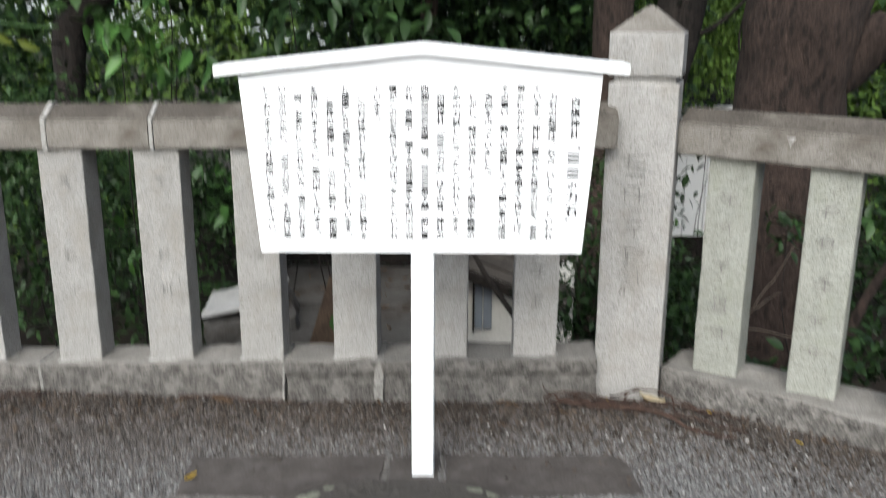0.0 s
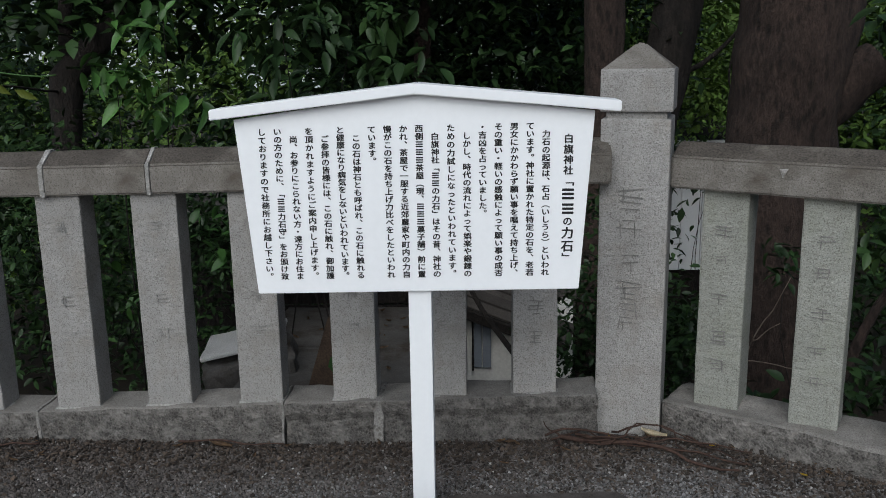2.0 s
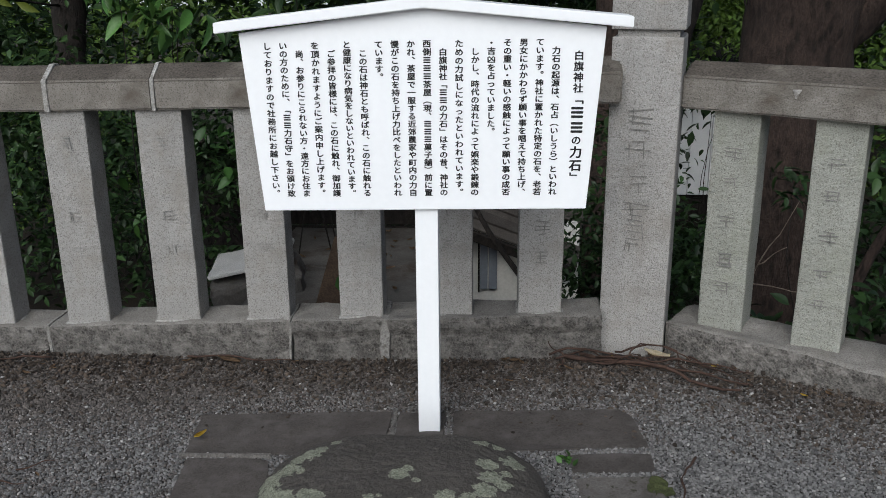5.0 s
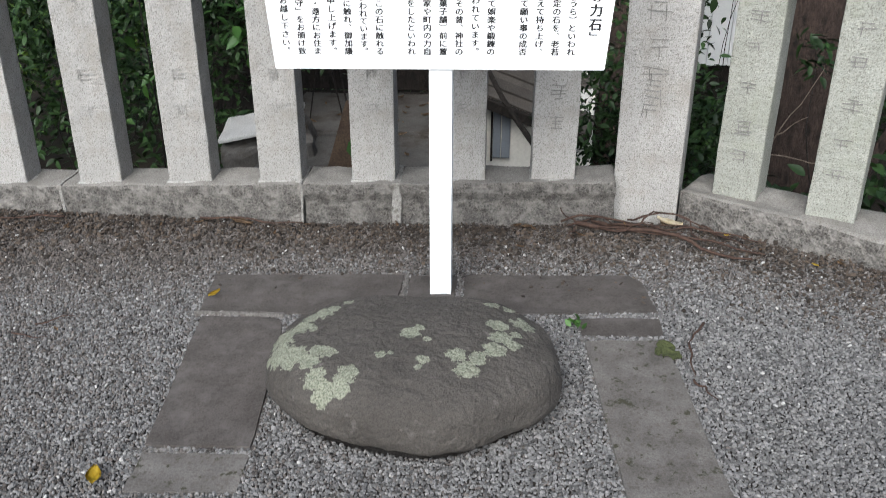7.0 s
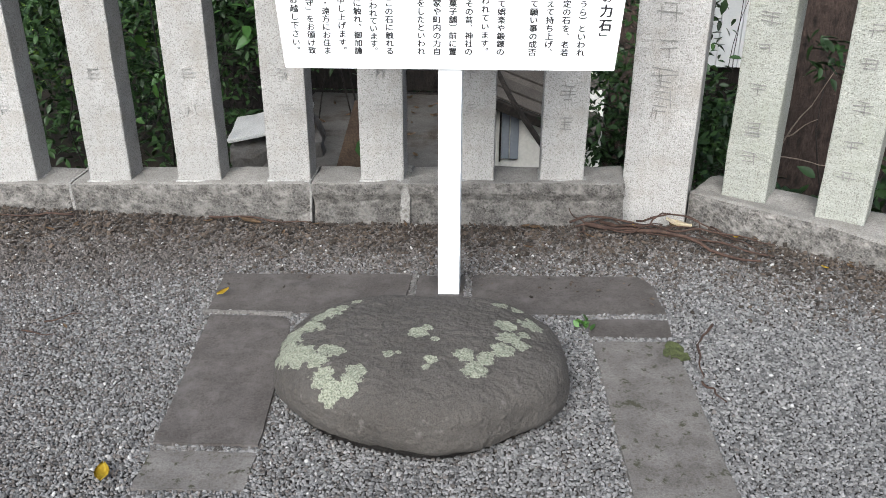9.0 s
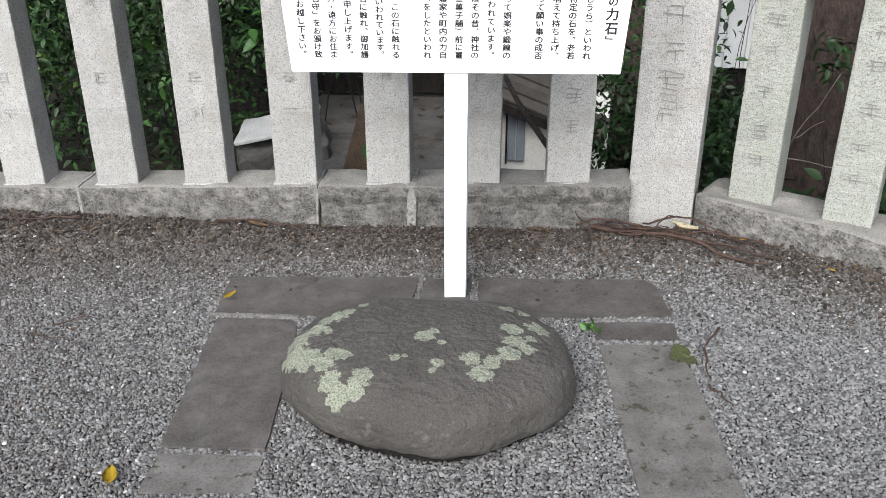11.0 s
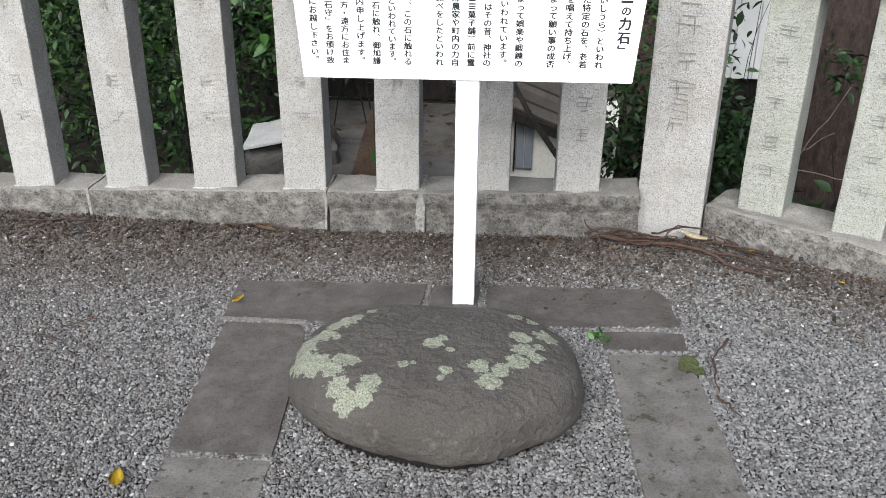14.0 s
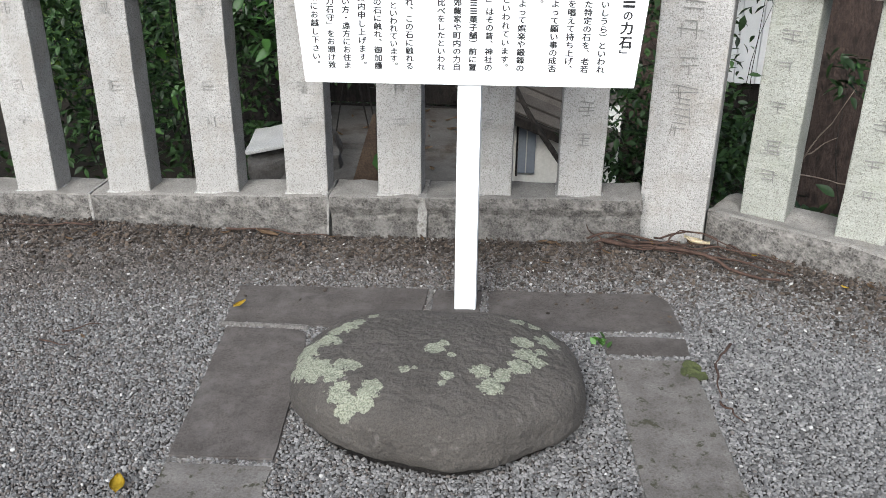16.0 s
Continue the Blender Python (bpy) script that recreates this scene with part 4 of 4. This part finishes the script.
solid("leaning_board", bm, WOOD, "brown weathered board propped behind the fence posts", "board")
bm = block((-0.13, -0.12, -0.022), (0.26, 0.16, 0.0), 0.008, 4, 0.006, 70)
ob = solid("concrete_slab", bm, CONCRETE, "pale broken concrete slab lying tilted on rubble", "slab")
ob.matrix_world = pose(-0.99, 4.30, -0.085, 5, -13, 4)
bm = block((-0.20, -0.20, -0.5), (0.22, 0.16, 0.0), 0.03, 4, 0.03, 71)
ob = solid("rubble_block", bm, ROOF, "dark rough rubble block under a concrete slab", "rubble")
ob.matrix_world = pose(-0.93, 4.36, -0.125, 6, -8, 10)

hut = thing("wooden_hut", "low hut behind the path, dark boards standing for the shade under its eave", "hut")
# Added dark boards fill the shaded hollow below the eave.
for k in range(5):
    part("wall_board", block((-1.5, 5.30 + 0.01 * (k % 2), -0.32 + 0.13 * k), (0.02, 5.33 + 0.01 * (k % 2), -0.20 + 0.13 * k), 0.004, 0), BARK_DARK, hut)
part("roof", prism([(-1.7, 0.36), (0.02, 0.27), (0.02, 0.30), (-1.7, 0.39)], 5.05, 7.0, 0.004), ROOF, hut, "thin grey roof edge")

shed = thing("outbuilding", "small off-white outbuilding with a slatted roof and grey window", "outbuilding")
part("wall", block((0.06, 5.42, -1.6), (0.75, 6.6, -0.24), 0.004), WALL, shed)
for k, (x0, x1) in enumerate(((0.16, 0.205), (0.212, 0.262))):
    part("window_panel", block((x0, 5.40, -0.62), (x1, 5.425, -0.24), 0.003), WINDOW_GREY, shed, "blue-grey sliding panel")
part("window_frame", block((0.147, 5.395, -0.64), (0.158, 5.43, -0.22), 0.002), BARK_DARK, shed, "dark upright of the window")
rb = pose(0.02, 5.26, -0.165, 24, 21, 0)
for k in range(7):
    bm = block((-0.25, 0.075 * k, 0.018 * (k % 2)), (0.75, 0.075 * k + 0.082, 0.016 + 0.018 * (k % 2)), 0.003)
    ob = part("roof_slat", bm, SLAT, shed)
    ob.matrix_world = rb
ob = part("eave_board", block((-0.25, -0.02, -0.07), (0.75, 0.006, -0.004), 0.003), BARK_DARK, shed, "dark eave board")
ob.matrix_world = rb

house = thing("white_house", "white house wall with horizontal siding glimpsed through bushes", "house")
part("wall", block((1.6, 9.03, -0.93), (2.95, 12.0, 0.335), 0.01), HOUSE_WHITE, house)
part("base_wall", block((1.6, 9.06, -2.4), (2.95, 12.0, -0.94), 0.01), BARK_DARK, house, "dark base of the house")
for k in range(7):
    part("siding_board", block((1.58 + 0.2 * k, 9.0, -0.93), (1.58 + 0.2 * k + 0.194, 9.028, 0.325), 0.004), HOUSE_WHITE, house)
part("roof", prism([(1.4, 0.345), (3.15, 0.345), (3.1, 0.372), (1.45, 0.372)], 8.83, 12.2, 0.004), BARK_DARK, house, "dark roof")
part("fascia", block((1.4, 8.80, 0.340), (3.15, 8.826, 0.376), 0.003), HOUSE_WHITE, house, "thin white roof edge")


# ---- trees ----
def tree(label, trunk_pts, radii, limbs, crown, leaves, bark, leaf, seed, leaf_size=0.13):
    r = np.random.default_rng(seed)
    t = thing("tree", label, "tree", Matrix.Translation(trunk_pts[0]))
    inv = Matrix.Translation(-Vector(trunk_pts[0]))
    pts, rad = [], []
    for (a, b), (ra, rb_) in zip(zip(trunk_pts, trunk_pts[1:]), zip(radii, radii[1:])):
        for i in range(8):
            f = i / 8
            pts.append(Vector(a).lerp(Vector(b), f) + noise.noise_vector(Vector((seed + len(pts) * 0.2, 0, 0))) * ra * 0.12)
            rad.append((ra + (rb_ - ra) * f) * (1 + 0.05 * noise.noise(Vector((seed, len(pts) * 0.5, 0)))))
    pts.append(Vector(trunk_pts[-1]))
    rad.append(radii[-1])
    ob = part("trunk", tube(pts, rad, 28, 0.10, seed), bark, t)
    ob.matrix_parent_inverse = inv
    for k, (a, b, ra, rb_) in enumerate(limbs):
        p = bend(a, b, 8, 0.10, seed + k)
        ob = part("limb", tube(p, [ra + (rb_ - ra) * i / 8 for i in range(9)], 10, 0.12, seed + k), bark, t)
        ob.matrix_parent_inverse = inv
    if leaves:
        c = np.concatenate([cloud(r, n, ce, ra, 0.3) for ce, ra, n in leaves])
        ob = foliage("crown", r, c, 6, 0.07, leaf_size, leaf)
        ob.parent = t
        ob.matrix_parent_inverse = inv
    return t


tree("slender tree with a forked dark trunk behind the fence", [(-2.0, 5.0, -1.2), (-2.0, 5.0, 0.82), (-1.97, 5.0, 1.14), (-1.72, 5.05, 1.40), (-1.45, 5.3, 2.6)], [0.10, 0.076, 0.082, 0.065, 0.04],
     [((-1.95, 5.0, 1.1), (-1.92, 5.1, 2.4), 0.045, 0.02), ((-1.6, 5.1, 1.7), (-2.4, 5.6, 2.6), 0.03, 0.012), ((-1.5, 5.2, 2.1), (-0.8, 5.4, 2.8), 0.03, 0.012)],
     None, [((-1.7, 5.4, 2.2), (1.4, 1.0, 0.9), 1100)], BARK_DARK, LEAF, 3)
tree("thin straight tree trunk rising behind the sign", [(-0.22, 7.0, -1.6), (-0.21, 7.0, 1.0), (-0.20, 7.05, 3.6)], [0.08, 0.064, 0.05],
     [((-0.2, 7.0, 1.9), (-1.2, 6.6, 2.6), 0.03, 0.01), ((-0.2, 7.0, 2.1), (0.9, 6.7, 2.9), 0.03, 0.01)], None, [((-0.2, 6.9, 2.6), (1.6, 1.2, 0.9), 1300)], BARK, LEAF, 5)
tree("grey-brown tree trunk standing behind the corner pillar", [(0.99, 6.0, -1.6), (0.99, 6.0, 0.7), (0.966, 6.0, 1.4), (0.80, 6.0, 6.2)], [0.17, 0.125, 0.120, 0.09],
     [((0.88, 6.0, 4.2), (0.2, 5.6, 5.6), 0.05, 0.015), ((0.86, 6.0, 4.5), (1.7, 5.8, 5.8), 0.05, 0.015)], None, [((0.8, 5.9, 6.4), (1.4, 1.0, 0.7), 500)], BARK, LEAF, 7)
tree("dark leaning tree trunk behind the corner pillar", [(1.00, 6.3, -1.6), (1.345, 6.3, 0.70), (1.474, 6.3, 1.39), (2.20, 6.5, 6.2)], [0.19, 0.155, 0.150, 0.10],
     [((1.95, 6.4, 4.4), (2.7, 6.1, 5.8), 0.05, 0.015), ((1.48, 6.3, 1.05), (2.05, 6.1, 1.42), 0.02, 0.008), ((1.85, 6.2, 1.3), (1.80, 6.1, 0.85), 0.008, 0.004)], None,
     [((2.2, 6.6, 6.4), (1.2, 1.0, 0.7), 450)], BARK_DARK, LEAF, 9)
tree("massive old tree trunk with flaking brown bark and a cut limb", [(1.80, 5.0, -1.6), (1.78, 5.0, 0.0), (1.755, 5.0, 0.82), (1.80, 5.0, 1.36), (1.90, 5.10, 6.3)], [0.38, 0.315, 0.272, 0.285, 0.20],
     [((1.74, 5.0, 0.84), (2.19, 4.92, 1.17), 0.205, 0.105), ((1.87, 5.05, 4.2), (2.9, 4.7, 5.8), 0.09, 0.03), ((1.87, 5.05, 4.6), (0.9, 4.6, 6.0), 0.08, 0.03)], None,
     [((2.0, 5.1, 6.6), (1.5, 1.1, 0.7), 600)], BARK, LEAF, 11)


# ---- shrubs ----
def shrub(label, root, heads, per, size, leaf, seed, spread=0.05, width=0.45, droop=0.5):
    """Stems that fan out from the root, each ending in clouds of leaves."""
    r = np.random.default_rng(seed)
    t = thing("shrub", label, "shrub", Matrix.Translation(root))
    inv = Matrix.Translation(-Vector(root))
    centres = []
    for k, (ce, ra, n) in enumerate(heads):
        p = bend(root, ce, 8, 0.16, seed + k * 1.3)
        ob = part("stem", tube(p, [0.005 - 0.0004 * i for i in range(9)], 6), BARK_DARK, t)
        ob.matrix_parent_inverse = inv
        centres.append(cloud(r, n, ce, ra, 0.2))
    ob = foliage("leaves", r, np.concatenate(centres), per, spread, size, leaf, width, droop, size > 0.065)
    ob.parent = t
    ob.matrix_parent_inverse = inv
    return t


shrub("broad-leaved evergreen branch with large glossy leaves above the rail", (-1.35, 4.2, -0.6), [((-1.20, 3.75, 1.16), (0.20, 0.12, 0.07), 7), ((-1.02, 3.85, 1.05), (0.13, 0.12, 0.06), 4), ((-1.05, 3.9, 1.38), (0.2, 0.15, 0.05), 5)], 6, 0.112, LEAF_LIGHT, 21, 0.03, 0.35, 0.8)
shrub("dark glossy evergreen with large leaves above the sign", (-0.6, 4.7, -0.6), [((-0.60, 4.0, 1.33), (0.20, 0.18, 0.10), 9), ((-0.33, 4.1, 1.33), (0.30, 0.2, 0.17), 18), ((-0.12, 3.95, 1.20), (0.12, 0.10, 0.06), 5), ((-0.6, 4.3, 1.0), (0.3, 0.2, 0.2), 14)], 7, 0.105, LEAF, 22, 0.04, 0.38, 0.7)
shrub("dense small-leaved dark shrub", (-1.9, 4.4, -0.7), [((-1.85, 4.3, 0.50), (0.40, 0.35, 0.50), 300), ((-1.4, 4.5, 0.30), (0.42, 0.35, 0.45), 330)], 6, 0.047, LEAF, 23)
shrub("dense small-leaved dark shrub behind granite posts", (-1.0, 4.8, -0.8), [((-0.95, 4.8, 0.45), (0.45, 0.3, 0.42), 280), ((-0.55, 4.75, 0.72), (0.45, 0.3, 0.25), 200)], 6, 0.052, LEAF, 24)
shrub("low leafy plant with a bright young leaf", (-1.2, 3.75, -0.25), [((-1.12, 3.75, 0.30), (0.13, 0.08, 0.26), 16), ((-0.86, 3.8, 0.48), (0.10, 0.08, 0.22), 10)], 4, 0.075, LEAF_LIGHT, 25)
shrub("dark leafy shrub beside the corner pillar", (0.7, 4.2, -0.7), [((0.64, 4.1, 0.05), (0.24, 0.22, 0.35), 170), ((0.95, 4.0, 0.02), (0.30, 0.25, 0.30), 190), ((0.80, 4.5, 0.45), (0.3, 0.2, 0.3), 90)], 6, 0.048, LEAF, 26)
shrub("broad-leaved plants at the foot of the side fence", (1.4, 3.7, -0.5), [((1.26, 3.5, -0.06), (0.14, 0.10, 0.06), 12), ((1.62, 3.6, -0.05), (0.22, 0.12, 0.10), 20), ((1.53, 4.2, 0.32), (0.10, 0.1, 0.10), 9)], 5, 0.066, LEAF, 27, 0.03, 0.5)
shrub("twiggy dark bush in front of the white house", (1.75, 7.4, -1.6), [((1.66, 7.4, -0.25), (0.14, 0.12, 0.30), 16), ((1.75, 7.4, -1.0), (0.45, 0.3, 0.28), 130), ((2.05, 7.4, 0.32), (0.35, 0.3, 0.16), 50)], 6, 0.085, LEAF, 28)
shrub("dark evergreen sprays beside the massive trunk", (2.6, 4.6, -0.8), [((2.35, 4.5, 1.33), (0.20, 0.15, 0.10), 14), ((2.45, 4.6, 0.62), (0.22, 0.2, 0.10), 20), ((2.5, 4.6, 0.25), (0.35, 0.2, 0.3), 60)], 6, 0.10, LEAF, 29)

shrub("large dark glossy leaves hanging beside the massive trunk", (2.3, 4.3, -0.6), [((1.80, 4.0, 1.33), (0.10, 0.08, 0.06), 4), ((1.98, 4.0, 1.05), (0.10, 0.08, 0.10), 4)], 5, 0.115, LEAF, 33, 0.03, 0.42, 0.9)
shrub("light green leafy bush growing over the white house, daylight put into its colour", (2.3, 8.5, -1.6), [((2.1, 8.5, 0.80), (0.5, 0.3, 0.38), 190), ((2.45, 8.4, 1.15), (0.5, 0.3, 0.45), 170)], 6, 0.07, LEAF_FAR_LIT, 31)

# bare stems and limbs seen between the posts
bare = thing("bare_sapling", "thin pale bare stems crossing before the massive trunk", "twig", Matrix.Translation((1.2, 3.75, -0.25)))
for k, (a, b) in enumerate((((0, 0, 0), (0.075, 0, 0.336)), ((0.075, 0, 0.336), (0.20, -0.05, 0.63)), ((0.08, 0, 0.35), (0.17, -0.05, 0.44)), ((0.05, 0, 0.27), (0.30, -0.03, 0.24)))):
    part("stem", tube(bend(a, b, 6, 0.02, k), [0.0032 - 0.0003 * i for i in range(7)], 5), TWIG_PALE, bare)
bm = tube(bend((1.80, 4.3, -0.5), (2.10, 4.3, 0.26), 8, 0.05, 5), [0.034 - 0.002 * i for i in range(9)], 10, 0.15, 3)
solid("fallen_limb", bm, BARK, "red-brown limb leaning behind the side fence", "branch")
bm = tube(bend((-0.02, 4.95, 0.26), (0.39, 4.55, -0.27), 8, 0.06, 8), [0.010 + 0.0008 * i for i in range(9)], 8, 0.15, 6)
solid("dead_limb", bm, BARK_DARK, "dark bare limb slanting before the outbuilding", "branch")

# pale hanging spray of two leaves at the far end of the rail
spray = thing("leaf_spray", "thin pale stem with two yellow-green leaves hanging over the rail", "twig", Matrix.Translation((-1.62, 3.55, 1.17)))
part("stem", tube(bend((-0.25, 0, 0.02), (0.28, 0, 0.02), 8, 0.03, 4), [0.003] * 9, 5), LEAF_LIGHT, spray)
part("stem", tube(bend((-0.25, 0, 0.02), (-0.37, 1.42, -0.1), 8, 0.03, 5), [0.003 + 0.0005 * i for i in range(9)], 5), BARK_DARK, spray, "dark stem growing from a trunk")
for k, (x, z, a) in enumerate(((0.03, 0.0, 128), (0.12, -0.03, 118))):
    bm = bmesh.new()
    vs = [bm.verts.new(Vector((v[0] * 0.030, v[1] * 0.085, v[2] * 0.085))) for v in LEAF_SHAPE]
    for t in LEAF_TRIS:
        bm.faces.new([vs[i] for i in t]).smooth = True
    ob = part("leaf", bm, LEAF_YELLOW, spray, "yellow-green leaf")
    ob.matrix_basis = pose(x, 0, z, 75, a, 0)
plant = thing("seedling", "single broad bright green leaf on a short stalk", "plant", Matrix.Translation((-0.44, 3.99, -0.22)))
part("stalk", tube([(0, 0, -0.1), (0, 0, 0.08), (0.01, 0, 0.16)], [0.004, 0.003, 0.002], 5), LEAF_LIGHT, plant)
bm = bmesh.new()
vs = [bm.verts.new((v[0] * 0.075, v[1] * 0.11, v[2] * 0.1)) for v in LEAF_SHAPE]
for t in LEAF_TRIS:
    bm.faces.new([vs[i] for i in t]).smooth = True
ob = part("leaf", bm, LEAF_LIGHT, plant, "broad bright green leaf")
ob.matrix_basis = pose(0.0, -0.01, 0.09, 68, 10, 15)

# the wood beyond
rw = np.random.default_rng(40)


def wood(n, x0, x1, y0, y1, z0, z1, gap=-0.12):
    p = np.stack([rw.uniform(x0, x1, n), rw.uniform(y0, y1, n), rw.uniform(z0, z1, n)], 1)
    k = np.array([noise.noise(Vector((q[0] * 0.9, q[1] * 0.6, q[2] * 1.1))) for q in p])
    clearing = (p[:, 0] > 1.2) & (p[:, 0] < 2.7) & (p[:, 2] > -1.0) & (p[:, 2] < 0.22) & (p[:, 1] < 9.2)
    for x0, x1, y1 in ((1.65, 3.0, 9.4), (-2.9, -2.0, 9.2)):   # openings placed for the camera's view of the brighter far leaves
        clearing |= (p[:, 0] > x0) & (p[:, 0] < x1) & (p[:, 1] < y1) & (p[:, 2] > 0.1)
    clearing |= np.abs(p[:, 0] - 0.18 - 0.418 * (p[:, 1] - 0.3)) < 0.05 + 0.004 * p[:, 1]   # a slot along one camera sight line, leaving a pale patch
    thin = np.where(p[:, 2] > 1.0, gap, -0.12)
    return p[(k > thin) & ~clearing]


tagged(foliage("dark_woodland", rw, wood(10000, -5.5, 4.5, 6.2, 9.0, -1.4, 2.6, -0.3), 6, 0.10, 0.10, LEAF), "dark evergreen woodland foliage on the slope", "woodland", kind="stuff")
tagged(foliage("far_woodland", rw, wood(9500, -9.0, 8.5, 9.4, 14.5, -1.5, 2.9, -0.06), 6, 0.16, 0.15, LEAF_FAR_LIT), "far woodland foliage, its green made lighter to look lit", "woodland", kind="stuff")
tagged(foliage("distant_woodland", rw, wood(3200, -15.0, 15.0, 16.0, 22.0, -2.0, 2.2), 6, 0.30, 0.40, LEAF), "dark distant woodland closing the view", "woodland", kind="stuff")
tagged(foliage("dark_thicket", rw, wood(3000, -1.6, 1.5, 9.0, 11.0, 0.3, 2.5, -1.0), 6, 0.10, 0.12, LEAF), "dark evergreen thicket behind the sign", "woodland", kind="stuff")
tagged(foliage("sunlit_thicket", rw, wood(3800, 1.5, 9.5, 15.0, 18.5, -1.2, 3.0, -1.0), 6, 0.2, 0.26, LEAF_FAR_LIT), "light green thicket beyond the house, daylight put into its colour", "woodland", kind="stuff")

# pale overcast sky beyond the wood
SKY = bpy.data.materials.new("pale_overcast_sky")
SKY.use_nodes = True
glow = SKY.node_tree.nodes.new("ShaderNodeEmission")
glow.inputs["Color"].default_value, glow.inputs["Strength"].default_value = (0.92, 0.97, 1.0, 1), 0.55
SKY.node_tree.links.new(glow.outputs[0], SKY.node_tree.nodes["Material Output"].inputs["Surface"])
tagged(solid("backdrop", block((-60, 70.0, -3), (60, 70.2, 12), 0), SKY, "plain pale overcast sky beyond the wood", "sky"), kind="structure")
